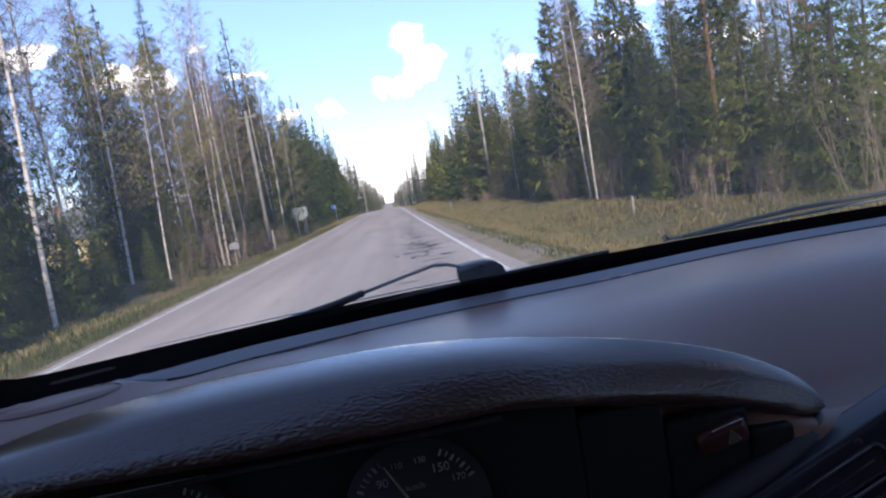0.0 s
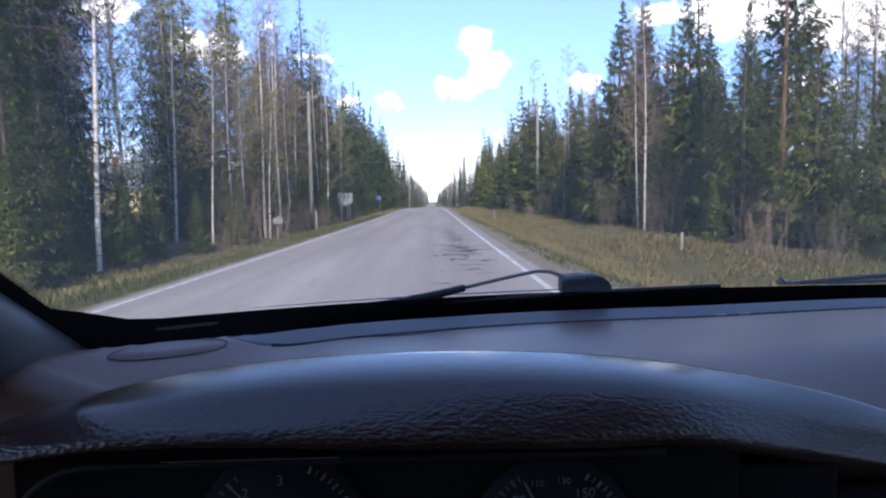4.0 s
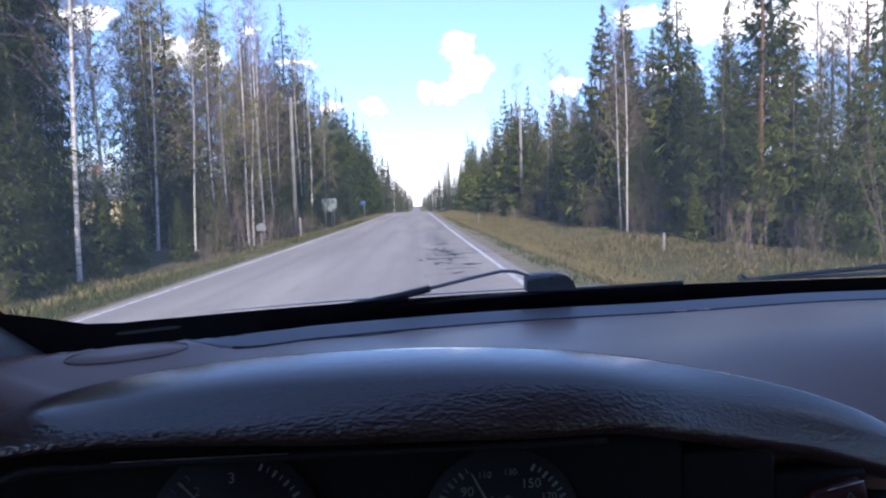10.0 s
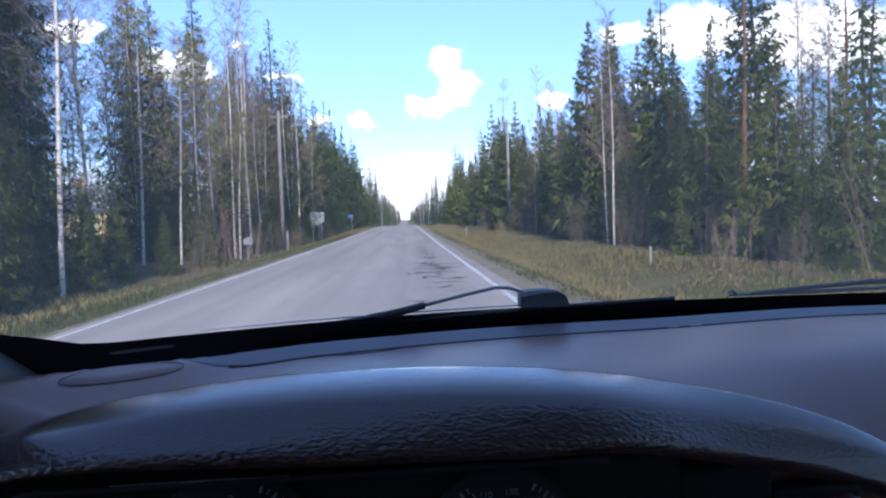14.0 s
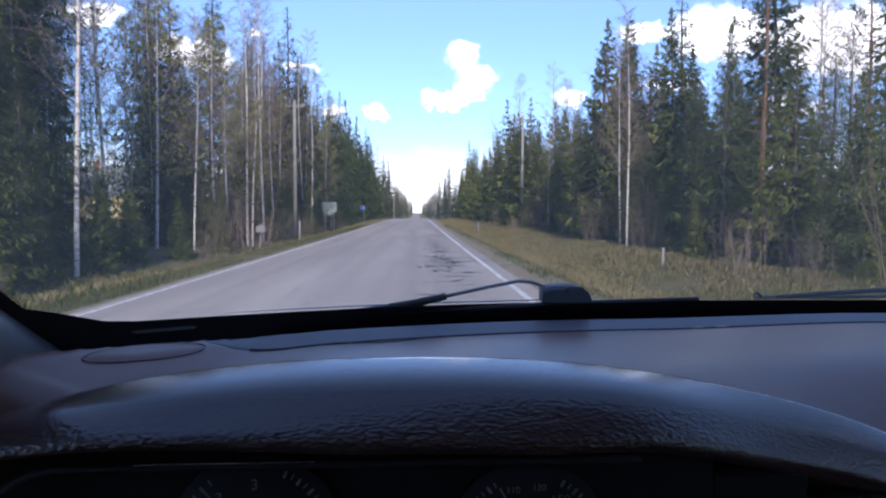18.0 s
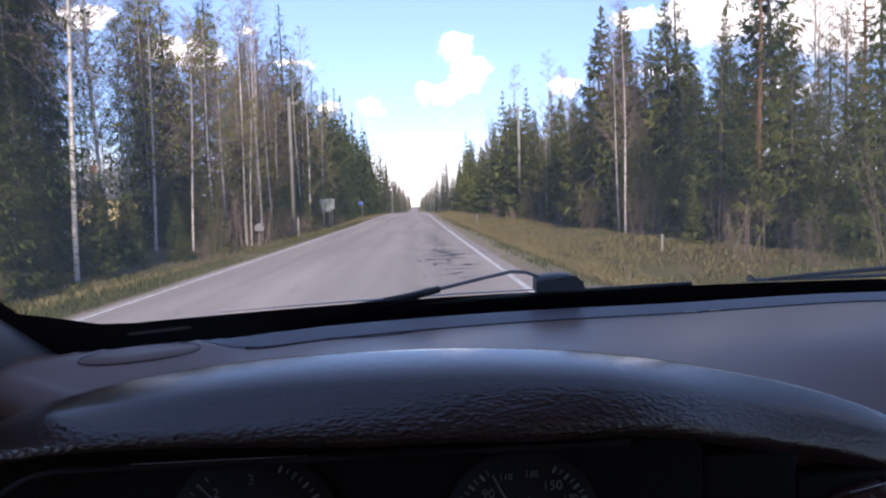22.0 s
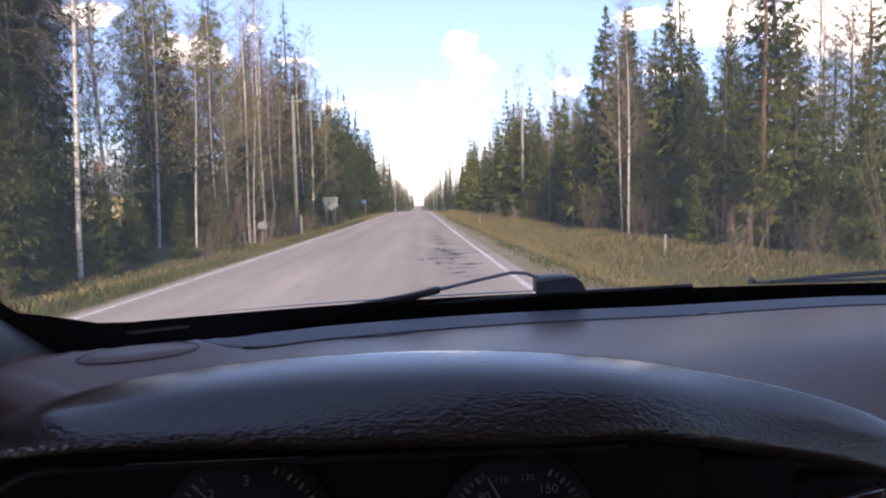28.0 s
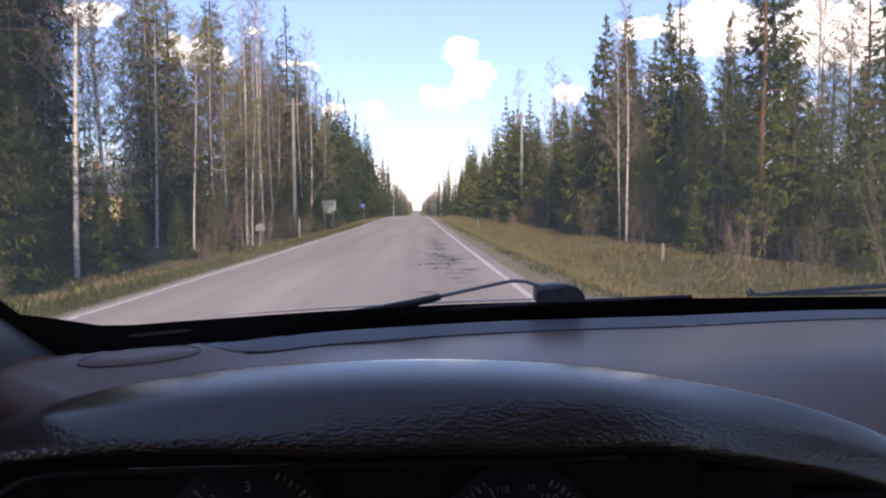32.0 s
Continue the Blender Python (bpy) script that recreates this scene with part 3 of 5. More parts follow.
def crest(x):
    """The low crest of the pad at the driver's corner, under the glass: how far ahead, and how high."""
    x = max(x, -0.34)
    return 0.645 + 1.068 * (x + 0.173), -0.1314 - 0.14 * (x + 0.173)


def dash_z(x, y):
    back, gap_y, s = base_y(x), groove_y(x), smoothstep(x, -0.36, -0.15)
    old = back - 0.045 + 0.014 * smoothstep(x, 0.45, 0.72)
    seam = (base_z(x) - 0.0180) * (1 + (gap_y / old - 1) * s)
    f = (back - y) / max(0.05, back - 0.40)
    pad = seam + 0.05 * (gap_y - y) - 0.16 * (gap_y - y) ** 2 - 1.1 * max(0.0, gap_y - y - 0.17) ** 2 if y < gap_y else seam + 0.25 * (y - gap_y) * (1 - s)
    d = y - gap_y
    strip = seam + 0.24 * min(0.036, max(0.0, d)) - 0.25 * max(0.0, d - 0.036)     # a steeper strip behind the gap
    z = pad + (strip - pad) * s if y > gap_y else pad
    z += 0.010 * math.sin(min(1.0, max(0.0, f)) * math.pi) * smoothstep(x, 0.30, 0.6)
    z -= 0.03 * max(0.0, (0.62 - y) / 0.22) ** 1.6 * smoothstep(x, 0.25, 0.42)
    yc, zc = crest(x)
    corner = zc - 0.22 * (yc - y) - 0.5 * max(0.0, yc - y - 0.06) ** 2 if y < yc else zc - 0.30 * (y - yc) - 2.0 * (y - yc) ** 2
    z += (corner - z) * (1 - smoothstep(x, -0.21, -0.11))
    return z - 0.0028 * math.exp(-(d / 0.0016) ** 2) * smoothstep(x, -0.21, -0.17)


rows = []
for x in steps(MID - HALF - 0.10, MID + HALF + 0.10, 110):
    xx = max(MID - HALF, min(MID + HALF, x))
    front, back = dash_front(xx), base_y(xx) + 0.03
    col = []
    ys = steps(back, groove_y(xx) + 0.039, 5) + steps(groove_y(xx) + 0.036, groove_y(xx) + 0.006, 6) + steps(groove_y(xx) + 0.005, groove_y(xx) - 0.006, 14) + steps(groove_y(xx) - 0.010, front, 16)
    for y in ys:
        col.append(at(x, y, dash_z(xx, min(y, base_y(xx))) - 0.5 * max(0.0, abs(x - xx)) ** 1.2))
    zf = dash_z(xx, front)
    for k in steps(0.08, 1, 10):
        col.append(at(x, front - 0.030 * math.sin(k * math.pi / 2), zf - 0.5 * max(0.0, abs(x - xx)) ** 1.2 - 0.030 * (1 - math.cos(k * math.pi / 2))))
    col.append(at(x, front - 0.028, zf - 0.30))
    rows.append(col)
dash = car_part("dashboard", grid_bm([c[19:] for c in rows]), DASH, label="grained grey-brown vinyl dashboard pad")
car_part("demister_panel", grid_bm([c[:20] for c in rows]), DEMISTER, dash, "smooth strip along the glass, tinted blue for the sky it reflects")

# long demister outlet and the speaker cover beside it
gap = [at(x, groove_y(x), dash_z(x, groove_y(x)) + 0.0028) for x in steps(-0.175, 1.0, 92)]
car_part("demister_gap", tube_bm(gap, 0.0018, 6), BLACK, dash, "thin dark demister gap along the dashboard")
gap = [at(x, groove_y(x) - 0.016 * math.sin(math.pi * (x + 0.10) / 0.12), dash_z(x, groove_y(x) - 0.008) + 0.0012) for x in steps(-0.10, 0.02, 24)]
car_part("demister_gap", tube_bm(gap, 0.0006, 6), BLACK, dash)
for x in (0.360, 0.392):
    car_part("clip", box_bm(at(x, groove_y(x) - 0.004, dash_z(x, groove_y(x) - 0.006) - 0.002), at(x + 0.016, groove_y(x) + 0.003, dash_z(x, groove_y(x) - 0.006) + 0.0020), 0.001), DASH, dash)
bm = bmesh.new()
ring = []
for k in range(40):
    a = k * math.tau / 40
    cx, sy = math.cos(a), math.sin(a)
    x = -0.246 + 0.036 * math.copysign(abs(cx) ** 0.8, cx)
    y = crest(x)[0] - 0.020 + 0.016 * sy
    ring.append((x, y, dash_z(x, y) - 0.0012))
car_part("speaker_rim", tube_bm([at(x, y, z + 0.002) for x, y, z in ring + ring[:1]], 0.0005, 6), DEMISTER, dash)
outer = [bm.verts.new(at(x, y, z + 0.0005)) for x, y, z in ring]
inner = [bm.verts.new(at(-0.246 + (x + 0.246) * 0.93, crest(-0.246)[0] - 0.02 + (y - crest(-0.246)[0] + 0.02) * 0.93, z + 0.0022)) for x, y, z in ring]
for k in range(40):
    bm.faces.new((outer[k], outer[(k + 1) % 40], inner[(k + 1) % 40], inner[k]))
bm.faces.new(inner)
car_part("speaker_cover", bm, DASH, dash, "low oval loudspeaker cover")


# instrument hood: a padded arch over the dials
def hood_top(x):
    return -0.1105 - 0.75 * abs(x + 0.03) ** 2.5 + 0.006 * smoothstep(x, 0.2, 0.36) - 0.010 * (1 - math.sqrt(max(0.0, 1 - max(0.0, (x - 0.345) / 0.0635) ** 2)))


def hood_section(x):
    e = min(1.0, abs((x - 0.03) / (0.345 if x < 0 else 0.40)))
    ridge, lip = 0.455 - 0.05 * e ** 3 * (1.0 if x < 0 else 0.4), 0.368 + 0.012 * e ** 4 + 0.044 * smoothstep(x, 0.06, 0.32)
    top, d, k = hood_top(x), ridge - lip, (1 - 0.46 * smoothstep(-x, 0.02, 0.30) - 0.14 * smoothstep(x, 0.04, 0.24)) * math.sqrt(max(0.04, 1 - max(0.0, (x - 0.352) / 0.0565) ** 2))
    u = smoothstep(x, 0.06, 0.32)                             # the opening is undercut at its outer end
    sec = [(0.60 - 0.03 * e, min(-0.154, top * 1.33 - 0.012)), (0.54, min(-0.147, top * 1.2 - 0.008)), (0.50, top * 1.11 - 0.006), (ridge + 0.020, top - 0.0085), (ridge + 0.006, top - 0.0016), (ridge, top),
            (lip + d * 0.90, top - 0.0002 * k), (lip + d * 0.77, top - 0.0008 * k), (lip + d * 0.64, top - 0.0018 * k), (lip + d * 0.51, top - 0.0035 * k), (lip + d * 0.37, top - 0.0068 * k), (lip + d * 0.28, top - 0.0108 * k),
            (lip + d * 0.20, top - 0.0155 * k), (lip + d * 0.12, top - 0.0208 * k), (lip + d * 0.05, top - 0.0258 * k), (lip, top - 0.0308 * k), (lip - 0.0005, top - 0.0360 * k), (lip + 0.003, top - 0.0405 * k), (lip + 0.010, top - 0.0435 * k), (lip + 0.02, top - 0.0455 * k), (lip + 0.055, top - 0.0480 * k)]
    w = smoothstep(x, 0.12, 0.34)
    return [(y + 0.8 * u * max(0.0, top - z - 0.022), z - 0.46 * w * (ridge - y)) if y < ridge else (y, z) for y, z in sec]


rows = []
for x in steps(-0.43, 0.33, 100) + steps(0.335, 0.408, 22):
    rows.append([at(x, y, z) for y, z in hood_section(x)])
bm = grid_bm(rows)
bmesh.ops.subdivide_edges(bm, edges=[e for e in bm.edges], cuts=1, use_grid_fill=True, smooth=0.6)
car_part("instrument_hood", bm, HOOD_VINYL, label="padded dark vinyl hood over the dials, creased along its lip")

# behind the hood: the dial recess, and the hazard switch
car_part("cluster_panel", box_bm(at(0.20, 0.412, -0.42), at(0.268, 0.432, -0.186), 0.004), RECESS)
car_part("cluster_panel", box_bm(at(0.268, 0.414, -0.42), at(0.338, 0.432, -0.206), 0.004), RECESS)
car_part("cluster_panel", box_bm(at(0.338, 0.412, -0.42), at(0.374, 0.432, -0.226), 0.004), RECESS)
car_part("cluster_panel", box_bm(at(-0.30, 0.412, -0.42), at(0.20, 0.432, -0.158), 0.004), RECESS, label="black recess behind the dials")
SWITCH_AT = Matrix.Translation(at(0.312, 0.404, -0.2235)) @ Matrix.Rotation(radians(-12), 4, "Y")


def on_switch(bm):
    bmesh.ops.transform(bm, matrix=SWITCH_AT, verts=bm.verts)
    return bm


switch = car_part("hazard_switch", on_switch(box_bm((-0.021, 0.0, -0.0095), (0.021, 0.016, 0.0095), 0.0065, 4)), ORANGE, label="dull orange hazard switch with a white triangle")
bm = bmesh.new()
for grow, width in ((0.0062, 0.0009), (0.0024, 0.0007)):
    pts = [Vector((math.sin(a), 0, math.cos(a))) for a in (0, math.tau / 3, 2 * math.tau / 3)]
    c = Vector((0.006, -0.0008, -0.001))
    out_v = [bm.verts.new(c + p * (grow + width)) for p in pts]
    in_v = [bm.verts.new(c + p * (grow - width)) for p in pts]
    for k in range(3):
        bm.faces.new((out_v[k], out_v[(k + 1) % 3], in_v[(k + 1) % 3], in_v[k]))
car_part("triangle", on_switch(bm), MARK, switch)
car_part("bright_rim", on_switch(tube_bm([(-0.008, 0.001, 0.0098), (0.019, 0.001, 0.0098)], 0.0005, 6)), CHROME, switch)


# dials
def dial(name, cx, cz, r, numbers, needle_deg, ticks, label, words=""):
    d = car_part(name, disc_bm(at(cx, 0.408, cz), r * 1.12, 0.006), DIAL, label=label)
    for i, a in enumerate(ticks):
        big = i % 2 == 0
        w, l = (0.0009, 0.0050) if big else (0.0004, 0.0040)
        t_bm = box_bm((-w, -0.0004, r - l), (w, 0.0004, r), 0)
        bmesh.ops.rotate(t_bm, verts=t_bm.verts, matrix=Matrix.Rotation(radians(a), 3, "Y"))
        bmesh.ops.translate(t_bm, verts=t_bm.verts, vec=at(cx, 0.4045, cz))
        car_part("tick", t_bm, MARK, d, smooth=False)
    for text, a, size, dist in numbers:
        me = text_mesh(text, size, MARK)
        me.transform(Matrix.Translation(at(cx + math.sin(radians(a)) * dist * r, 0.4042, cz + math.cos(radians(a)) * dist * r)) @ Matrix.Rotation(radians(90), 4, "X"))
        car_part("numeral", me, MARK, d, smooth=False)
    if words:
        me = text_mesh(words, 0.0075, MARK)
        me.transform(Matrix.Translation(at(cx, 0.4042, cz + 0.40 * r)) @ Matrix.Rotation(radians(90), 4, "X"))
        car_part("unit", me, MARK, d, smooth=False)
    n_bm = bmesh.new()
    vs = [n_bm.verts.new(p) for p in ((-0.0014, 0, -0.006), (0.0014, 0, -0.006), (0.0005, 0, r * 0.93), (-0.0005, 0, r * 0.93), (0, -0.0015, 0))]
    for a, b in ((0, 1), (1, 2), (2, 3), (3, 0)):
        n_bm.faces.new((vs[a], vs[b], vs[4]))
    bmesh.ops.rotate(n_bm, verts=n_bm.verts, matrix=Matrix.Rotation(radians(needle_deg), 3, "Y"))
    bmesh.ops.translate(n_bm, verts=n_bm.verts, vec=at(cx, 0.4015, cz))
    car_part("needle", n_bm, NEEDLE, d, smooth=False)
    return d


dial("rev_counter", -0.117, -0.222, 0.052, [("2", -38, 0.009, 0.74), ("3", 0, 0.0105, 0.74)], -42,
     [-60, -52, -44, -36, 24, 30, 36, 42, 48, 54, 60], "dark rev counter with pale figures")
dial("speedometer", 0.068, -0.229, 0.050, [("90", -42, 0.0095, 0.72), ("110", -17, 0.0065, 0.80), ("130", 9, 0.0065, 0.80), ("150", 34, 0.0095, 0.74), ("170", 58, 0.0075, 0.78)], -27,
     [-60, -54, -48, -42, -36, -30, 28, 34, 40, 46, 52, 58, 64], "dark speedometer with pale figures", "km/h")
pts = [at(-0.289 + 0.053 * (1 - math.cos(a)), 0.395, -0.2145 + 0.048 * math.sin(a)) for a in steps(0, math.pi / 2, 10)] + [at(x, 0.395, -0.1665) for x in steps(-0.21, 0.14, 10)]
car_part("cluster_bezel", tube_bm(pts, [0.0035] * 11 + [0.0026] * 11, 8), FRIT, label="rounded black rim round the dials")
# the highlight on the rim is modelled as a thin chrome bead
car_part("bezel_glint", tube_bm([at(x, 0.3915, -0.1630) for x in steps(-0.19, -0.075, 8)], [0.0002, 0.0004, 0.0005, 0.0006, 0.0006, 0.0005, 0.0004, 0.0003, 0.0002], 6), CHROME, label="glint on the dial surround, modelled as a thin bright bead")

# middle air vents: a tilted facia with long rounded slots
VENT_AT = Matrix.Translation(at(0.317, 0.392, -0.2716)) @ Matrix.Rotation(radians(-22), 4, "Y")


def tilted(bm):
    bmesh.ops.transform(bm, matrix=VENT_AT, verts=bm.verts)
    return bm


def slot_ring(u0, u1, v0, v1, r, y):
    """A long rounded outline on the facia."""
    pts = []
    for cu, cv, a0 in ((u1 - r, v1 - r, 90), (u1 - r, v0 + r, 0), (u0 + r, v0 + r, -90), (u0 + r, v1 - r, 180)):
        for k in range(6):
            a = radians(a0 - 18 * k)
            pts.append(Vector((cu + r * math.cos(a), y, cv + r * math.sin(a))))
    return pts


vent = car_part("centre_vent", tilted(box_bm((-0.02, 0.0, -0.17), (0.40, 0.03, 0.0), 0.005, 3)), FACIA, label="dark grey plastic facia with centre air vents")
for k in range(4):
    v1 = -0.015 - 0.029 * k
    for u0, u1 in ((0.006, 0.112), (0.22, 0.33)):
        ring = slot_ring(u0, u1, v1 - 0.023, v1, 0.008, -0.0008)
        bm = bmesh.new()
        bm.faces.new([bm.verts.new(p) for p in ring])
        hole = car_part("vent_slot", tilted(bm), FRIT, vent, smooth=False)
        car_part("vent_rim", tilted(tube_bm(ring + ring[:1], 0.0021, 6)), FACIA, hole)
        car_part("slat", tilted(box_bm((u0 + 0.01, -0.002, v1 - 0.0125), (u1 - 0.01, 0.0, v1 - 0.0105), 0.0006, 1)), BLACK, hole)
for u, v in ((0.098, -0.007), (0.205, -0.007)):
    bm = disc_bm((u, -0.001, v), 0.0026, 0.002, 14)
    car_part("screw", tilted(bm), BLACK, vent)
for k in range(3):
    button = car_part("button", tilted(disc_bm((0.158, -0.002, -0.018 - 0.03 * k), 0.0115, 0.006, 28)), BLACK, vent)
    car_part("button_ring", tilted(tube_bm([(0.158 + 0.0125 * math.cos(a), -0.001, -0.018 - 0.03 * k + 0.0125 * math.sin(a)) for a in steps(0, math.tau, 24)], 0.0010, 6)), FACIA, button)
car_part("air_symbol", tilted(tube_bm([(0.129 + 0.0035 * math.cos(a), -0.0008, -0.020 + 0.0030 * math.sin(a)) for a in steps(0.6, 5.6, 14)] + [(0.1275, -0.0008, -0.0195)], 0.0005, 5)), MARK, vent)
# the padded lower edge of the dial recess
rim_pts = [at(0.404, 0.428, -0.226), at(0.398, 0.420, -0.238), at(0.380, 0.414, -0.247), at(0.350, 0.410, -0.256), at(0.315, 0.408, -0.266), at(0.27, 0.406, -0.283), at(0.22, 0.404, -0.31)]
car_part("recess_edge", tube_bm(rim_pts, [0.004, 0.008, 0.010, 0.011, 0.012, 0.012, 0.012], 12), BLACK, dash)

# pillars, headlining and shell
for sgn in (-1, 1):
    pts, rad = [], []
    for s in steps(-0.06, 0.62, 14):
        pts.append(at(MID + sgn * (HALF + 0.024 - 0.03 * s), 0.575 - 1.0 * s, -0.171 + 0.63 * s - 0.05 * s * s))
        rad.append(0.044)
    car_part("pillar", tube_bm(pts, rad, 14), TRIM, label="dark grey padded windscreen pillar")
L, RGT = MID - 0.82, MID + 0.82
rows = [[at(MID + (RGT - MID) * 0.87 * s, y, 0.205 + 0.035 * (1 - s * s) - 0.07 * abs(s) ** 7 + zz) for s in steps(-1, 1, 14)] for y, zz in ((-0.12, 0.015), (-0.6, 0.035), (-1.2, 0.02), (-1.7, -0.03))]
rows = [[pane(MID + HALF * s, 0.350) + Vector((0, 0, 0.013)) for s in steps(-1, 1, 14)]] + rows
car_part("headlining", grid_bm([[p - Vector((0, 0, 0.012)) for p in r] for r in rows]), LINER, label="pale fabric headlining")
car_part("roof", grid_bm([[p + Vector((0, 0, 0.012)) for p in r] for r in rows]), BODY)
for sgn in (-1, 1):
    x0 = MID + sgn * 0.80
    body_rows = []
    for y in steps(-2.35, 1.95, 26):
        nose = smoothstep(y, 1.2, 1.95) * 0.16 + smoothstep(-y, 1.9, 2.35) * 0.12
        top = -0.21 - 0.12 * smoothstep(y, 0.7, 1.95) - 0.04 * smoothstep(-y, 1.6, 2.35)
        body_rows.append([at(x0 - sgn * nose + sgn * 0.03 * math.sin(k * math.pi), y, -1.03 + (top + 1.03) * k) for k in steps(0, 1, 8)])
    car_part("side_panel", grid_bm(body_rows), BODY)
    car_part("door_frame", tube_bm([at(MID + sgn * 0.70, 0.26, 0.140), at(MID + sgn * 0.705, -0.3, 0.155), at(MID + sgn * 0.70, -0.85, 0.150)], 0.028, 8), BLACK)
    window = grid_bm([[at(MID + sgn * (0.79 - 0.10 * k), y - 0.30 * k * smoothstep(y, -0.2, 0.5), -0.22 + 0.36 * k) for k in steps(0, 1, 4)] for y in steps(-0.74, 0.50, 10)])
    side_window = car_part("side_window", window, GLASS, label="clear side window of the front door")
    side_window.visible_shadow = False
    for y in (-0.75, -1.72):
        car_part("door_post", tube_bm([at(MID + sgn * 0.78, y - 0.05, -0.24), at(MID + sgn * 0.70, y - 0.08, 0.15)], 0.035, 8), TRIM)
    for y in (1.22, -1.42):
        wheel = car_part("wheel", tube_bm([at(MID + sgn * 0.62, y, -0.94), at(MID + sgn * 0.79, y, -0.94)], 0.31, 28), TYRE, label="black tyre on a plain rim")
        car_part("rim", tube_bm([at(MID + sgn * 0.78, y, -0.94), at(MID + sgn * 0.805, y, -0.94)], [0.20, 0.18], 24), RIM, wheel)
bonnet = [[at(MID + 0.78 * s * (1 - 0.2 * smoothstep(y, 1.2, 1.95)), y, -0.245 - 0.10 * smoothstep(y, 0.95, 1.95) - 0.05 * s * s) for s in steps(-1, 1, 12)] for y in steps(0.955, 1.95, 10)]
car_part("bonnet", grid_bm(bonnet), BODY)
car_part("front_panel", grid_bm([[at(MID + 0.64 * s, 1.95 + 0.07 * math.sin(k * 3.1) - 0.08 * s * s, -1.02 + 0.68 * k) for s in steps(-1, 1, 10)] for k in steps(0, 1, 6)]), BODY)
car_part("rear_panel", grid_bm([[at(MID + 0.70 * s, -2.36 + 0.64 * k ** 3, -1.02 + 1.22 * k) for s in steps(-1, 1, 10)] for k in steps(0, 0.64, 6)]), BODY)
back_window = car_part("rear_window", grid_bm([[at(MID + 0.70 * s, -2.36 + 0.64 * k ** 3, -1.02 + 1.22 * k) for s in steps(-1, 1, 10)] for k in steps(0.64, 1.0, 6)]), GLASS, label="clear sloping rear window")
back_window.visible_shadow = False
car_part("floor_pan", box_bm(at(L + 0.04, -2.3, -1.06), at(RGT - 0.04, 1.9, -1.02), 0.01), BLACK)
car_part("bulkhead", box_bm(at(L + 0.05, 0.60, -1.02), at(RGT - 0.05, 0.63, -0.26), 0.01), BLACK)
car_part("belt_lining", box_bm(at(L + 0.03, -1.9, -1.0), at(L + 0.07, 0.50, -0.22), 0.012), TRIM)
car_part("belt_lining", box_bm(at(RGT - 0.07, -1.9, -1.0), at(RGT - 0.03, 0.50, -0.22), 0.012), TRIM)

# unseen front seats and bench behind the camera, added to block light
for cx in (0.0, 2 * MID):
    seat = car_part("seat", box_bm(at(cx - 0.26, -0.95, -0.86), at(cx + 0.26, -0.42, -0.66), 0.05, 4), SEAT_CLOTH, label="unseen dark cloth front seat, added to dim the cabin")
    rest = box_bm(at(cx - 0.25, -0.16, -0.70), at(cx + 0.25, -0.02, -0.02), 0.05, 4)
    bmesh.ops.rotate(rest, verts=rest.verts, cent=at(cx, -0.10, -0.7), matrix=Matrix.Rotation(radians(16), 3, "X"))
    bmesh.ops.translate(rest, verts=rest.verts, vec=(0, -0.80, 0))
    car_part("backrest", rest, SEAT_CLOTH, seat)
    car_part("headrest", box_bm(at(cx - 0.13, -1.22, -0.02), at(cx + 0.13, -1.12, 0.15), 0.04, 4), SEAT_CLOTH, seat)
car_part("rear_bench", box_bm(at(MID - 0.66, -1.95, -0.80), at(MID + 0.66, -1.72, -0.05), 0.06, 4), SEAT_CLOTH)
# sky reflection where the glass meets the scuttle, built as a bright bead
car_part("scuttle_moulding", tube_bm([pane(x, 0.0266) + Vector((0, 0.001, 0.001)) for x in steps(-0.22, 0.30, 30)], [0.0003 + 0.0009 * math.sin(math.pi * k / 30) for k in range(31)], 6), CHROME, label="thin bright line for the sky reflected along the glass edge")

# closed quarters behind the front doors
for sgn in (-1, 1):
    rows = [[at(MID + sgn * (0.80 - 0.13 * k), y, -0.23 + 0.45 * k) for k in steps(0, 1, 6)] for y in steps(-1.60, -0.80, 8)]
    side = [[at(MID + sgn * (0.80 - 0.13 * k), y, -0.23 + 0.45 * k) for k in steps(0, 1, 6)] for y in steps(-2.0, -1.60, 4)]
    car_part("quarter_panel", grid_bm(side), BODY)
    rear_window = car_part("rear_side_window", grid_bm([r[:6] for r in rows]), GLASS, label="clear side window of the rear door")
    rear_window.visible_shadow = False
    car_part("window_frame", tube_bm([r[5] for r in rows], 0.026, 8), BLACK, rear_window)

# wipers, parked on the outside of the glass
def out(x, y, z):
    """A point of the wipers, just off the pane."""
    return at(x * 1.03, y * 1.03, z * 1.03)


wiper = car_part("wiper", tube_bm([out(0.168, 0.829, -0.1045), out(0.148, 0.823, -0.0965), out(0.128, 0.818, -0.0945), out(0.085, 0.802, -0.1005), out(0.022, 0.781, -0.1105)],
                                  [0.0022, 0.0025, 0.0025, 0.0025, 0.0025], 8), WIPER, label="grey wiper arm lying along the glass edge")
car_part("wiper_sleeve", tube_bm([out(0.028, 0.782, -0.1095), out(-0.01, 0.772, -0.1165), out(-0.07, 0.757, -0.1235), out(-0.16, 0.725, -0.130)], [0.0050, 0.0055, 0.005, 0.004], 8), RUBBER, wiper)
bm = bmesh.new()
prof = [(0.163, -0.1255), (0.163, -0.1045), (0.172, -0.1025), (0.190, -0.1015), (0.206, -0.1015), (0.218, -0.1045), (0.228, -0.113), (0.232, -0.1255)]
front_v = [bm.verts.new(out(x, 0.823, z)) for x, z in prof]
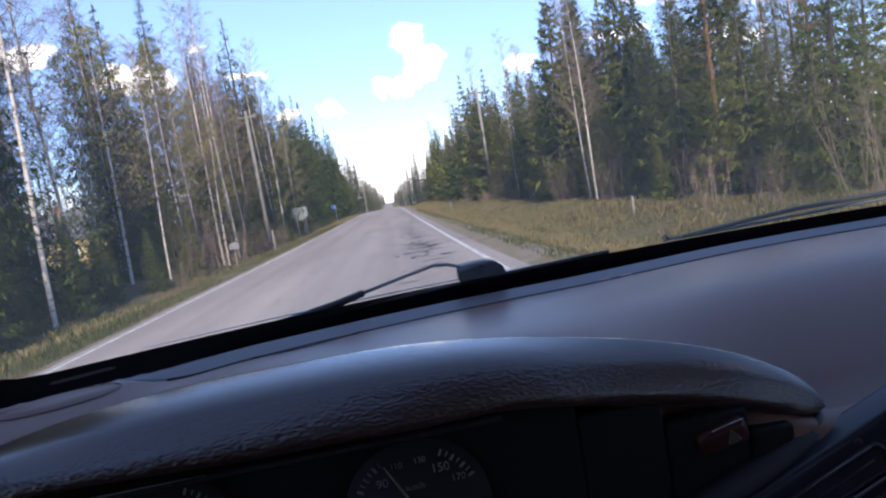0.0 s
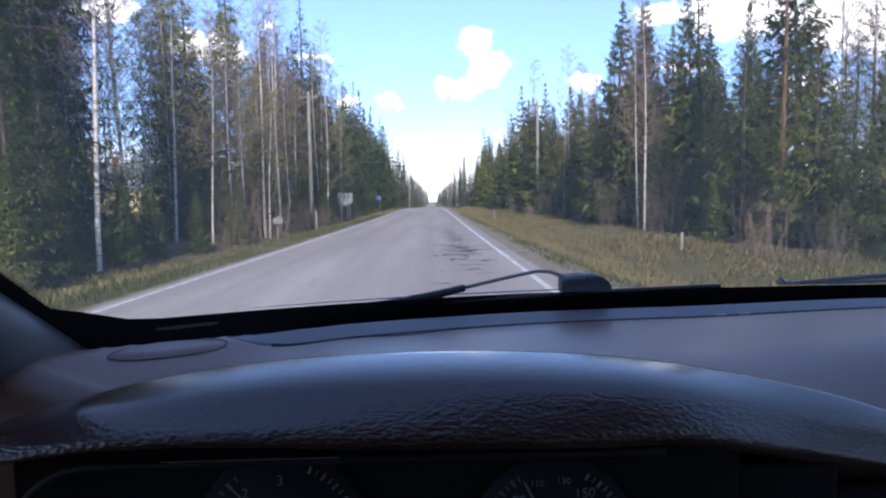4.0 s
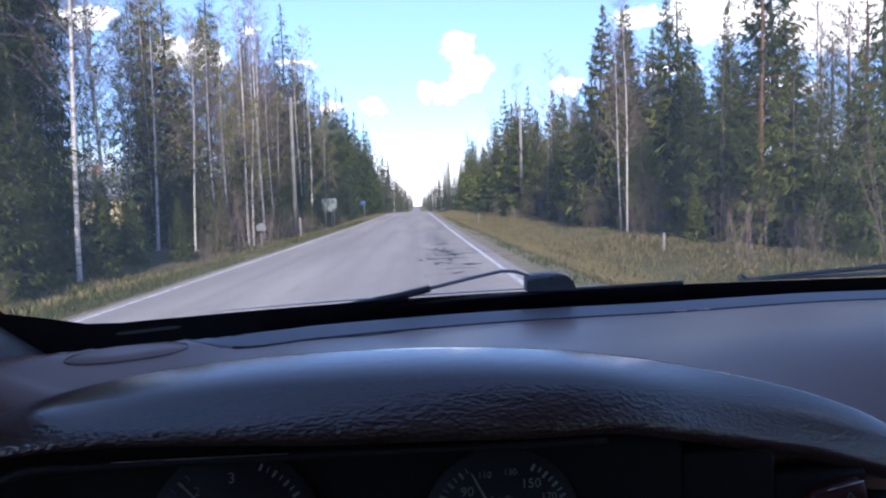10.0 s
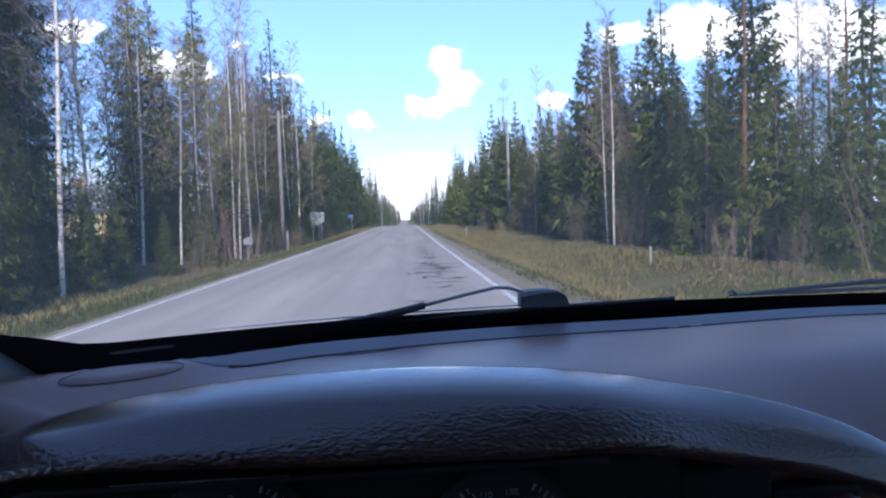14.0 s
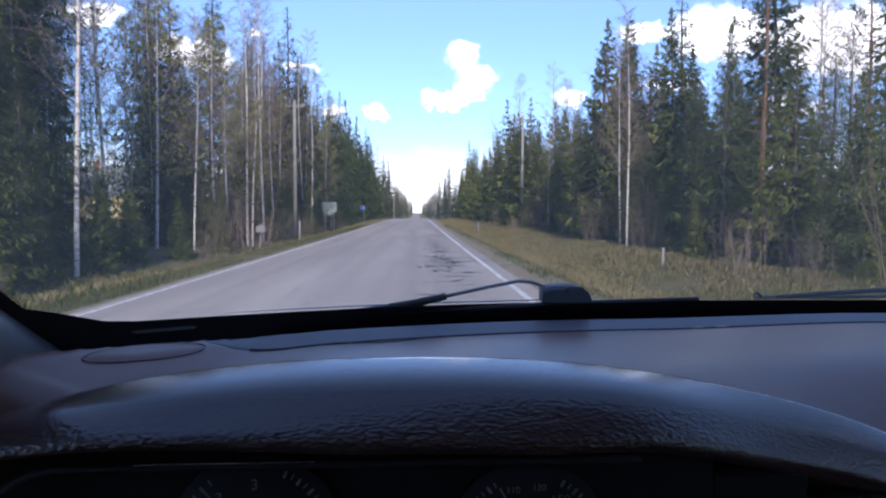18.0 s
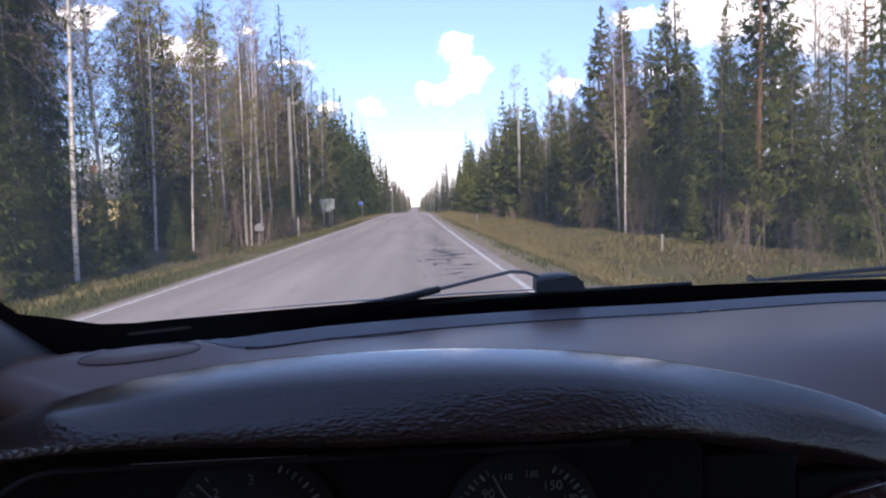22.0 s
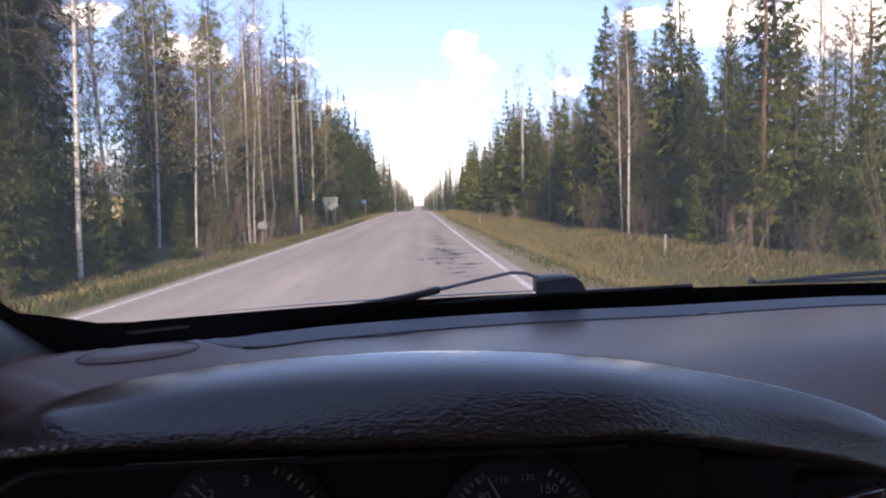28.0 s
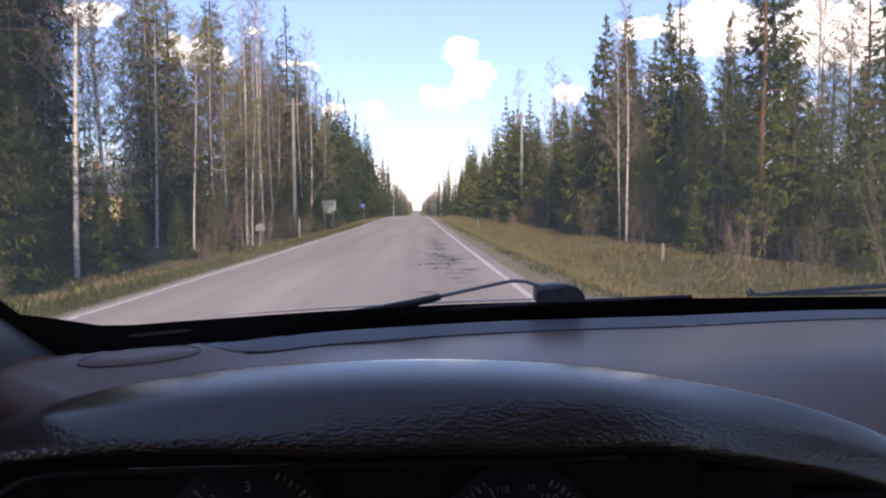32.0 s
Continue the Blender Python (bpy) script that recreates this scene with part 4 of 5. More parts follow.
back_v = [bm.verts.new(out(x, 0.850, z)) for x, z in prof]
bm.faces.new(front_v), bm.faces.new(back_v)
for k in range(len(prof)):
    j = (k + 1) % len(prof)
    bm.faces.new((front_v[k], front_v[j], back_v[j], back_v[k]))
bmesh.ops.bevel(bm, geom=bm.edges[:], offset=0.0006, segments=2, affect="EDGES")
car_part("wiper_joint", bm, WIPER, wiper, "worn grey wiper joint cover", False)
car_part("wiper_pin", disc_bm(out(0.1965, 0.8225, -0.1075), 0.0022, 0.002, 16), BLACK, wiper)
car_part("wiper_blade", tube_bm([out(-0.12, 0.745, -0.128), out(0.05, 0.805, -0.1295), out(0.24, 0.846, -0.1285), out(0.40, 0.868, -0.1275)], 0.0035, 6), RUBBER, wiper)
wiper_r = car_part("wiper", tube_bm([out(0.535, 0.90, -0.131), out(0.60, 0.897, -0.126), out(0.72, 0.885, -0.118), out(0.95, 0.83, -0.112)], [0.003, 0.0035, 0.004, 0.004], 8), RUBBER, label="black wiper arm at the passenger's side")
car_part("wiper_blade", tube_bm([out(0.505, 0.905, -0.1315), out(0.62, 0.903, -0.132), out(0.80, 0.880, -0.127), out(0.98, 0.815, -0.118)], 0.003, 6), WIPER, wiper_r)
car_part("blade_tip", tube_bm([out(0.500, 0.90, -0.128), out(0.506, 0.90, -0.1235), out(0.512, 0.90, -0.130)], [0.001, 0.0022, 0.0026], 6), RUBBER, wiper_r)


# ---- trees ----
class Shape:
    """Collects vertices and faces for one mesh."""

    def __init__(self):
        self.v, self.f = [], []

    def face(self, *pts):
        n = len(self.v)
        self.v += [tuple(p) for p in pts]
        self.f.append(tuple(range(n, n + len(pts))))

    def stem(self, pts, radii, sides):
        """A tapered stem through points."""
        start = len(self.v)
        for i, p in enumerate(pts):
            way = (pts[min(i + 1, len(pts) - 1)] - pts[max(i - 1, 0)]).normalized()
            a = way.cross(Vector((0.31, 0.95, 0.05))).normalized()
            b = way.cross(a)
            for k in range(sides):
                t = k * math.tau / sides
                self.v.append(tuple(p + (a * math.cos(t) + b * math.sin(t)) * radii[i]))
        for i in range(len(pts) - 1):
            for k in range(sides):
                j = (k + 1) % sides
                self.f.append((start + i * sides + k, start + i * sides + j, start + (i + 1) * sides + j, start + (i + 1) * sides + k))

    def sprig(self, p, way, long, wide, droop=0.0):
        """A narrow pointed blade, bent at its middle."""
        side = way.cross(Vector((0.2, 0.1, 1))).normalized() * wide * 0.5
        mid = p + way * long * 0.45
        tip = p + way * long - Vector((0, 0, droop * long))
        n = len(self.v)
        self.v += [tuple(p), tuple(mid + side), tuple(tip), tuple(mid - side)]
        self.f.append((n, n + 1, n + 2, n + 3))

    def mesh(self, name, material, smooth=False):
        return mesh_of(name, self.v, self.f, material, smooth)


def bent(h, lean, rng, n=7):
    """Points up a slightly crooked stem."""
    ax, ay = rng.uniform(-lean, lean), rng.uniform(-lean, lean)
    px, py = rng.uniform(0, 6), rng.uniform(0, 6)
    return [Vector((ax * t * h + 0.012 * h * math.sin(px + 4 * t) * t, ay * t * h + 0.012 * h * math.sin(py + 4 * t) * t, t * h)) for t in [i / n for i in range(n + 1)]]


def along(pts, t):
    f = max(0.0, min(0.9999, t)) * (len(pts) - 1)
    i = int(f)
    return pts[i].lerp(pts[i + 1], f - i)


def spruce_shapes(h, spread, seed, whorls, arms, sprigs, bare=0.05, thin=1.0, slim=1.0, wood=True):
    """Trunk and boughs of a spruce: drooping whorled boughs, each hung with needle sprigs."""
    rng = random.Random(seed)
    stem = bent(h, 0.012, rng)
    trunk = Shape()
    trunk.stem(stem, [0.0115 * h * (1 - i / 7.4) + 0.008 for i in range(8)], 7)
    crown = Shape()
    for w in range(whorls):
        t = bare + (0.985 - bare) * (w / (whorls - 1)) ** 0.9
        top = 1 - t
        reach = spread * h * 1.12 * (top ** 0.95) * (0.95 if t > bare + 0.10 else 0.78) + 0.05
        count = arms if t < 0.9 else max(3, arms - 2)
        for a in range(count):
            if rng.random() > 0.94 * thin:
                continue
            turn = a * math.tau / count + w * 1.9 + rng.uniform(-0.4, 0.4)
            long = reach * rng.uniform(0.62, 1.16)
            slope = 0.55 - 0.95 * top ** 0.5 + rng.uniform(-0.12, 0.12)
            root = along(stem, t + rng.uniform(-0.01, 0.01))
            flat = Vector((math.cos(turn), math.sin(turn), 0))
            side = Vector((-flat.y, flat.x, 0))
            pts = [root + flat * long * s + Vector((0, 0, long * (slope * s + 0.30 * s * s * s))) for s in (0, 0.34, 0.68, 1.0)]
            if wood:
                trunk.stem([pts[0], pts[2], pts[3]], [0.012 + 0.006 * long, 0.008, 0.003], 3)
            for k in range(sprigs):
                s = 0.16 + 0.84 * (k + rng.random() * 0.6) / sprigs
                p = along(pts, s)
                sway = rng.choice((-1, 1))
                ln = (0.42 * long * (1.05 - s) + 0.08 + 0.12 * min(1.0, long)) * rng.uniform(0.7, 1.25)
                way = (flat * rng.uniform(0.35, 0.9) + side * sway * rng.uniform(0.35, 1.0) + Vector((0, 0, rng.uniform(-0.55, 0.10)))).normalized()
                crown.sprig(p, way, ln, (ln * rng.uniform(0.26, 0.42) + 0.015) * slim, rng.uniform(0.05, 0.45))
            crown.sprig(pts[2], (pts[3] - pts[2]).normalized(), long * 0.42 + 0.05, 0.16 * long + 0.02, 0.0)
    crown.sprig(along(stem, 0.94), Vector((0.02, 0.02, 1)).normalized(), 0.075 * h, 0.02 * h)
    return trunk, crown


def spruce_near(h, spread, seed, whorls, arms, twigs, blades, bare=0.02, size=1.0):
    """A spruce to be passed close by: boughs carry twigs, and the twigs carry short needle sprays."""
    rng = random.Random(seed)
    stem = bent(h, 0.012, rng)
    trunk, crown = Shape(), Shape()
    trunk.stem(stem, [0.0115 * h * (1 - i / 7.4) + 0.008 for i in range(8)], 8)
    for w in range(whorls):
        t = bare + (0.985 - bare) * (w / (whorls - 1)) ** 0.9
        top = 1 - t
        reach = spread * h * 1.15 * top * (1 if top < 0.85 else 0.92) + 0.04
        fine = size * min(1.0, 0.35 + 0.45 * reach)
        for a in range(arms if t < 0.85 else arms - 2):
            turn = a * math.tau / arms + w * 1.9 + rng.uniform(-0.45, 0.45)
            long = reach * rng.uniform(0.6, 1.18)
            slope = 0.55 - 0.95 * top ** 0.5 + rng.uniform(-0.14, 0.14)
            root = along(stem, t + rng.uniform(-0.012, 0.012))
            flat = Vector((math.cos(turn), math.sin(turn), 0))
            side = Vector((-flat.y, flat.x, 0))
            pts = [root + flat * long * s + Vector((0, 0, long * (slope * s + 0.30 * s * s * s))) for s in (0, 0.34, 0.68, 1.0)]
            trunk.stem([pts[0], pts[2], pts[3]], [0.010 + 0.005 * long, 0.007, 0.003], 3)
            n = max(3, int(twigs * (0.35 + 0.65 * long / (spread * h))))
            for k in range(n):
                s = 0.14 + 0.86 * (k + rng.random() * 0.7) / n
                p = along(pts, s)
                ln = (0.40 * long * (1.08 - s) + 0.05 + min(0.10, 0.06 * reach)) * rng.uniform(0.7, 1.25)
                way = (flat * rng.uniform(0.45, 0.9) + side * rng.choice((-1, 1)) * rng.uniform(0.4, 1.0) + Vector((0, 0, rng.uniform(-0.5, 0.05)))).normalized()
                m = max(2, int(blades * (0.4 + ln)))
                for j in range(m):
                    q = p + way * ln * (j + 0.5) / m - Vector((0, 0, 0.18 * ln * ((j + 0.5) / m) ** 2))
                    d = (way + Vector((rng.gauss(0, 0.5), rng.gauss(0, 0.5), rng.gauss(-0.1, 0.35)))).normalized()
                    crown.sprig(q, d, rng.uniform(0.10, 0.20) * fine, rng.uniform(0.026, 0.045) * fine, 0.1)
    crown.sprig(along(stem, 0.95), Vector((0.02, 0.02, 1)).normalized(), 0.06 * h, 0.012 * h)
    return trunk, crown


def birch_shapes(h, seed, limbs, twigs, buds, first=0.32, thick=1.0, leafsize=0.05, spread=0.26, fine=1.0):
    """White stem, rising limbs and bare twigs, and buds about to break."""
    rng = random.Random(seed)
    stem = bent(h, 0.035, rng, 9)
    trunk, branches, leaves = Shape(), Shape(), Shape()
    trunk.stem(stem, [thick * (0.0078 * h * (1 - i / 10.2) + 0.006) for i in range(10)], 8)
    for b in range(limbs):
        t = first + (0.97 - first) * (b + rng.random()) / limbs
        turn = b * 2.4 + rng.uniform(-0.5, 0.5)
        long = spread * h * (1.06 - t) ** 0.75 * rng.uniform(0.6, 1.15)
        flat = Vector((math.cos(turn), math.sin(turn), 0))
        root = along(stem, t)
        up = rng.uniform(0.9, 1.6)
        pts = [root, root + flat * long * 0.35 + Vector((0, 0, long * 0.35 * up)), root + flat * long * 0.66 + Vector((0, 0, long * 0.62 * up)), root + flat * long * 0.92 + Vector((0, 0, long * 0.74 * up))]
        branches.stem(pts, [0.010 + 0.004 * long, 0.009, 0.006, 0.003], 3)
        for k in range(twigs):
            s = 0.2 + 0.8 * (k + rng.random()) / twigs
            p = along(pts, s)
            way = (flat * rng.uniform(-0.1, 0.9) + Vector((rng.gauss(0, 0.55), rng.gauss(0, 0.55), rng.uniform(-0.15, 0.95)))).normalized()
            ln = long * rng.uniform(0.22, 0.48) + 0.15
            q = p + way * ln * 0.55
            e = p + way * ln - Vector((0, 0, ln * rng.uniform(0.0, 0.35)))
            branches.stem([p, q, e], [0.0055 * fine, 0.0042 * fine, 0.0018 * fine], 3)
            for _ in range(buds):
                o = p.lerp(e, rng.uniform(0.25, 1.0)) + Vector((rng.gauss(0, 0.05), rng.gauss(0, 0.05), rng.gauss(0, 0.05)))
                d = Vector((rng.gauss(0, 1), rng.gauss(0, 1), rng.gauss(-0.3, 1))).normalized()
                leaves.sprig(o, d, leafsize * rng.uniform(0.6, 1.3), leafsize * rng.uniform(0.35, 0.7))
    return trunk, branches, leaves


def pine_shapes(h, seed, arms, tufts, first=0.4):
    """A pine: bare reddish stem, crooked boughs and tufts of long needles at their ends."""
    rng = random.Random(seed)
    stem = bent(h, 0.02, rng, 8)
    trunk, crown = Shape(), Shape()
    trunk.stem(stem, [0.010 * h * (1 - i / 9.0) + 0.012 for i in range(9)], 8)
    for a in range(arms):
        t = first + (0.97 - first) * (a + rng.random()) / arms
        turn = a * 2.4 + rng.uniform(-0.6, 0.6)
        long = 0.20 * h * (1.12 - t) ** 0.6 * rng.uniform(0.6, 1.2)
        flat = Vector((math.cos(turn), math.sin(turn), 0))
        root = along(stem, t)
        pts = [root, root + flat * long * 0.4 + Vector((0, 0, long * 0.05)), root + flat * long * 0.75 + Vector((0, 0, long * 0.2)), root + flat * long + Vector((0, 0, long * 0.45))]
        trunk.stem(pts, [0.014 + 0.008 * long, 0.014, 0.009, 0.004], 4)
        for k in range(tufts):
            c = along(pts, 0.30 + 0.70 * (k + rng.random()) / tufts) + Vector((rng.gauss(0, 0.12), rng.gauss(0, 0.12), rng.gauss(0.02, 0.08)))
            for _ in range(6):
                d = Vector((rng.gauss(0, 1), rng.gauss(0, 1), rng.gauss(0.5, 0.8))).normalized()
                crown.sprig(c, d, rng.uniform(0.16, 0.34), 0.05, 0.0)
    return trunk, crown


def bush_shapes(h, seed, stems, twigs, buds, leafsize):
    """A thicket of thin stems from one root."""
    rng = random.Random(seed)
    branches, leaves = Shape(), Shape()
    for s in range(stems):
        turn, out = rng.uniform(0, math.tau), rng.uniform(0.1, 0.5)
        hh = h * rng.uniform(0.55, 1.05)
        root = Vector((rng.gauss(0, 0.16 * h), rng.gauss(0, 0.16 * h), -0.1))
        flat = Vector((math.cos(turn), math.sin(turn), 0))
        pts = [root, root + flat * hh * out * 0.3 + Vector((0, 0, hh * 0.4)), root + flat * hh * out * 0.6 + Vector((0, 0, hh * 0.75)), root + flat * hh * out * 0.75 + Vector((0, 0, hh))]
        branches.stem(pts, [0.011, 0.009, 0.006, 0.003], 3)
        for k in range(twigs):
            p = along(pts, 0.25 + 0.75 * (k + rng.random()) / twigs)
            way = Vector((rng.gauss(0, 0.7), rng.gauss(0, 0.7), rng.uniform(0.2, 1.0))).normalized()
            ln = hh * rng.uniform(0.10, 0.24)
            branches.stem([p, p + way * ln], [0.005, 0.002], 3)
            for _ in range(buds):
                o = p + way * ln * rng.uniform(0.2, 1.0) + Vector((rng.gauss(0, 0.04), rng.gauss(0, 0.04), rng.gauss(0, 0.04)))
                d = Vector((rng.gauss(0, 1), rng.gauss(0, 1), rng.gauss(0, 1))).normalized()
                leaves.sprig(o, d, leafsize * rng.uniform(0.6, 1.3), leafsize * rng.uniform(0.4, 0.7))
    return branches, leaves




def tree_thing(kind, label, category, group, pieces):
    """One tree with its parts, kept aside as the pattern for its copies."""
    root = new(kind)
    tagged(root, label, category, group)
    for name, shape, material, smooth in pieces:
        part(name, shape.mesh(name, material, smooth), material, root)
    return root


def proto_set():
    P = {}
    for i, (h, sp) in enumerate(((16.0, 0.165), (14.0, 0.185), (17.5, 0.155), (15.0, 0.195))):
        t, c = spruce_shapes(h, sp, 20 + i, 42, 6, 24, bare=0.05 + 0.03 * (i % 2), slim=0.85, wood=False)
        P["tall", i] = ("spruce", "tall dark green spruce with drooping boughs", "spruce", "spruces of the forest edge", [("trunk", t, SPRUCE_B, True), ("boughs", c, NEEDLES, False)], h)
        t, c = spruce_shapes(h, sp * 1.05, 40 + i, 28, 6, 9, bare=0.04, slim=1.15, wood=False)
        P["tallfar", i] = ("spruce", "tall dark green spruce with drooping boughs", "spruce", "spruces of the forest edge", [("trunk", t, SPRUCE_B, True), ("boughs", c, NEEDLES, False)], h)
    for i, (h, sp) in enumerate(((9.0, 0.225), (7.5, 0.24), (10.5, 0.20), (6.0, 0.26))):
        t, c = spruce_shapes(h, sp, 60 + i, 32, 6, 22, bare=0.02, thin=0.97, slim=0.75)
        P["young", i] = ("young_spruce", "young green spruce with boughs down to the grass", "spruce", "young spruces by the road", [("trunk", t, SPRUCE_B, True), ("boughs", c, YOUNG, False)], h)
        t, c = spruce_shapes(h, sp * 1.05, 70 + i, 22, 6, 9, bare=0.02, slim=1.15, wood=False)
        P["youngfar", i] = ("young_spruce", "young green spruce with boughs down to the grass", "spruce", "young spruces by the road", [("trunk", t, SPRUCE_B, True), ("boughs", c, YOUNG, False)], h)
    for i, (h, sp) in enumerate(((7.0, 0.26), (8.5, 0.235))):
        t, c = spruce_near(h, sp, 65 + i, 30, 7, 13, 13, size=1.05)
        P["near", i] = ("young_spruce", "young green spruce with boughs down to the grass", "spruce", "young spruces by the road", [("trunk", t, SPRUCE_B, True), ("boughs", c, YOUNG, False)], h)
    for i, (h, sp) in enumerate(((15.5, 0.185), (14.0, 0.205), (17.0, 0.175))):
        t, c = spruce_near(h, sp, 30 + i, 40, 7, 19, 9, bare=0.03 + 0.02 * i, size=1.65)
        P["big", i] = ("spruce", "tall olive-green spruce with heavy drooping boughs", "spruce", "spruces of the forest edge", [("trunk", t, SPRUCE_B, True), ("boughs", c, NEEDLES, False)], h)
        t, c = spruce_near(h, sp, 33 + i, 36, 6, 10, 5, bare=0.03 + 0.02 * i, size=2.9)
        P["bigfar", i] = ("spruce", "tall olive-green spruce with heavy drooping boughs", "spruce", "spruces of the forest edge", [("trunk", t, SPRUCE_B, True), ("boughs", c, NEEDLES, False)], h)
    for i, h in enumerate((15.0, 13.0, 16.5, 11.5)):
        t, b, l = birch_shapes(h, 80 + i, 48, 13, 3, first=0.30 if i < 3 else 0.18, thick=0.60, leafsize=0.05, spread=0.20, fine=1.25)
        P["birch", i] = ("birch", "slender white-barked birch with bare twigs in bud", "birch", "birches among the spruces", [("trunk", t, BIRCH, True), ("branches", b, TWIG, False), ("buds", l, BUDS, False)], h)
    for i, h in enumerate((10.0, 8.0)):
        t, b, l = birch_shapes(h, 90 + i, 40, 8, 6, first=0.14, leafsize=0.11, spread=0.24, thick=0.8)
        P["leafy", i] = ("birch", "young birch with yellow-green spring leaves", "birch", "young birches in leaf", [("trunk", t, BIRCH, True), ("branches", b, TWIG, False), ("leaves", l, SPRING, False)], h)
    for i, h in enumerate((13.0, 14.5)):
        t, c = pine_shapes(h, 95 + i, 46, 9, 0.36 if i == 0 else 0.45)
        P["pine", i] = ("pine", "open pine with a reddish stem and grey-green tufts", "pine", "pines among the spruces", [("trunk", t, PINE_B, True), ("boughs", c, PINE_N, False)], h)
    for i, (h, leaf, mat) in enumerate(((2.6, 0.045, BUDS), (3.4, 0.05, SPRING), (1.8, 0.05, BUDS), (4.6, 0.045, BUDS))):
        b, l = bush_shapes(h, 110 + i, 20, 9, 3, leaf)
        P["bush", i] = ("bush", "brown leafless thicket of thin stems" if mat is BUDS else "thicket with the first yellow-green leaves", "bush", "thickets along the verge", [("stems", b, TWIG, False), ("buds", l, mat, False)], h)
    return P


PATTERN = proto_set()
USED = {}


def plant(kind, i, x, y, scale, turn, lean=0.0):
    """Stands one tree on the ground: the first of its pattern is built, the others copy it."""
    name, label, category, group, pieces, h = PATTERN[kind, i]
    m = Matrix.Translation((x, y, ground_z(x, y) - 0.05)) @ pose(0, 0, 0, lean, 0, turn) @ Matrix.Scale(scale, 4)
    if (kind, i) in USED:
        first, size = USED[kind, i]
        return copy_thing(first, m @ Matrix.Scale(1 / size, 4))
    root = tree_thing(name, label, category, group, pieces)
    root.matrix_basis = m
    USED[kind, i] = root, scale
    return root


# ---- the forest on both sides of the road ----
rng = random.Random(5)


def row(kind, variants, spots, lo=0.85, hi=1.15, lean=1.0):
    for x, y in spots:
        plant(kind, rng.choice(variants), x, y, rng.uniform(lo, hi), rng.uniform(0, 360), rng.uniform(-lean, lean))


def scatter(x0, x1, y0, y1, count, gap):
    """Spots spread unevenly over a stretch, none nearer to another than gap."""
    spots = []
    for _ in range(count * 14):
        p = (rng.uniform(x0, x1), rng.uniform(y0, y1))
        if all((p[0] - q[0]) ** 2 + (p[1] - q[1]) ** 2 > gap * gap for q in spots):
            spots.append(p)
        if len(spots) == count:
            break
    return spots


def off_the_yard(spots, lo=-0.54, hi=-0.47, near=62):
    """Leaves open the gap through which the farmhouse shows."""
    return [p for p in spots if not (lo < p[0] / p[1] < hi and p[1] < near)]


# left: old spruces near the bend of the verge, birches and thicket, then a wall of old spruces
row("big", (0, 1, 2), [(-10.3, 13.2), (-11.9, 14.6), (-10.6, 16.4), (-12.8, 16.6), (-14.4, 18.4), (-13.8, 21.6)], 0.86, 1.08)
row("birch", (0, 1, 2, 3), scatter(-15.5, -7.9, 14, 48, 46, 1.05), 0.66, 0.98, 2.5)
row("leafy", (0, 1), off_the_yard(scatter(-11.5, -7.6, 16, 56, 16, 1.4)), 0.85, 1.25, 2.0)
row("near", (0, 1), [(-8.3, 12.0), (-9.0, 14.2), (-9.9, 24.6), (-9.0, 26.0)], 0.42, 0.62)
row("young", (0, 1, 3), [(-9.4, 29.0), (-8.2, 36.0), (-9.0, 32.0), (-10.0, 38.5), (-8.6, 41.0)], 0.5, 0.8)
row("big", (0, 1, 2), off_the_yard(scatter(-18, -11.5, 21, 44, 8, 2.6)), 0.72, 0.95)
row("bigfar", (0, 1, 2), scatter(-12.5, -9.0, 42, 84, 26, 1.7), 0.8, 1.02)
row("tallfar", (0, 1, 2, 3), scatter(-13.5, -8.8, 84, 165, 38, 1.8), 0.85, 1.08)
row("bush", (0, 1, 2, 3), off_the_yard(scatter(-9.0, -6.7, 9, 60, 26, 1.2)), 0.4, 0.8, 4)
row("young", (0, 1, 2, 3), scatter(-9.6, -7.4, 13, 60, 30, 0.9), 0.18, 0.42)
row("young", (0, 1, 3), [(-8.0, 11.6), (-8.8, 12.9), (-9.6, 11.0), (-8.0, 20.8), (-7.8, 24.0)], 0.2, 0.34)
row("bush", (0, 3), off_the_yard(scatter(-13.0, -9.0, 9, 40, 12, 1.6)), 0.6, 1.0, 4)
row("youngfar", (0, 1, 2, 3), off_the_yard(scatter(-17.0, -10.5, 10, 60, 30, 1.6)), 0.4, 0.7)
# right: a grassy ditch, young spruces and pines, a few birch stems before them
row("birch", (0, 1, 2), [(8.0, 23.0), (8.3, 24.6), (8.6, 29.5), (8.8, 52.0), (8.5, 66.0), (8.3, 69.0)], 0.66, 0.88, 3.0)
row("birch", (0, 1, 2, 3), scatter(9.5, 17.0, 12, 70, 18, 1.5), 0.60, 0.82, 2.5)
row("near", (0, 1), [(8.9, 14.0), (10.2, 15.2), (9.0, 17.6), (10.6, 18.6), (9.2, 20.6), (8.8, 23.6), (10.4, 22.4), (9.6, 26.2), (11.6, 16.8)], 0.60, 0.86)
row("near", (0, 1), [(9.4, 11.8), (10.9, 12.8)], 0.62, 0.82)
row("young", (0, 2), [(11.8, 19.6), (12.2, 23.4), (11.4, 26.8), (11.0, 31.0)], 0.8, 1.05)
row("youngfar", (0, 1, 2), scatter(11.6, 19.0, 13, 44, 26, 1.7), 0.6, 0.95)
row("young", (0, 1, 2, 3), scatter(8.5, 13.5, 28, 54, 26, 1.3), 0.75, 1.05)
row("pine", (0, 1), scatter(9.5, 15.0, 15, 50, 10, 2.2), 0.5, 0.70)
row("youngfar", (0, 1, 2), scatter(8.0, 12.5, 54, 120, 44, 1.5), 0.85, 1.25)
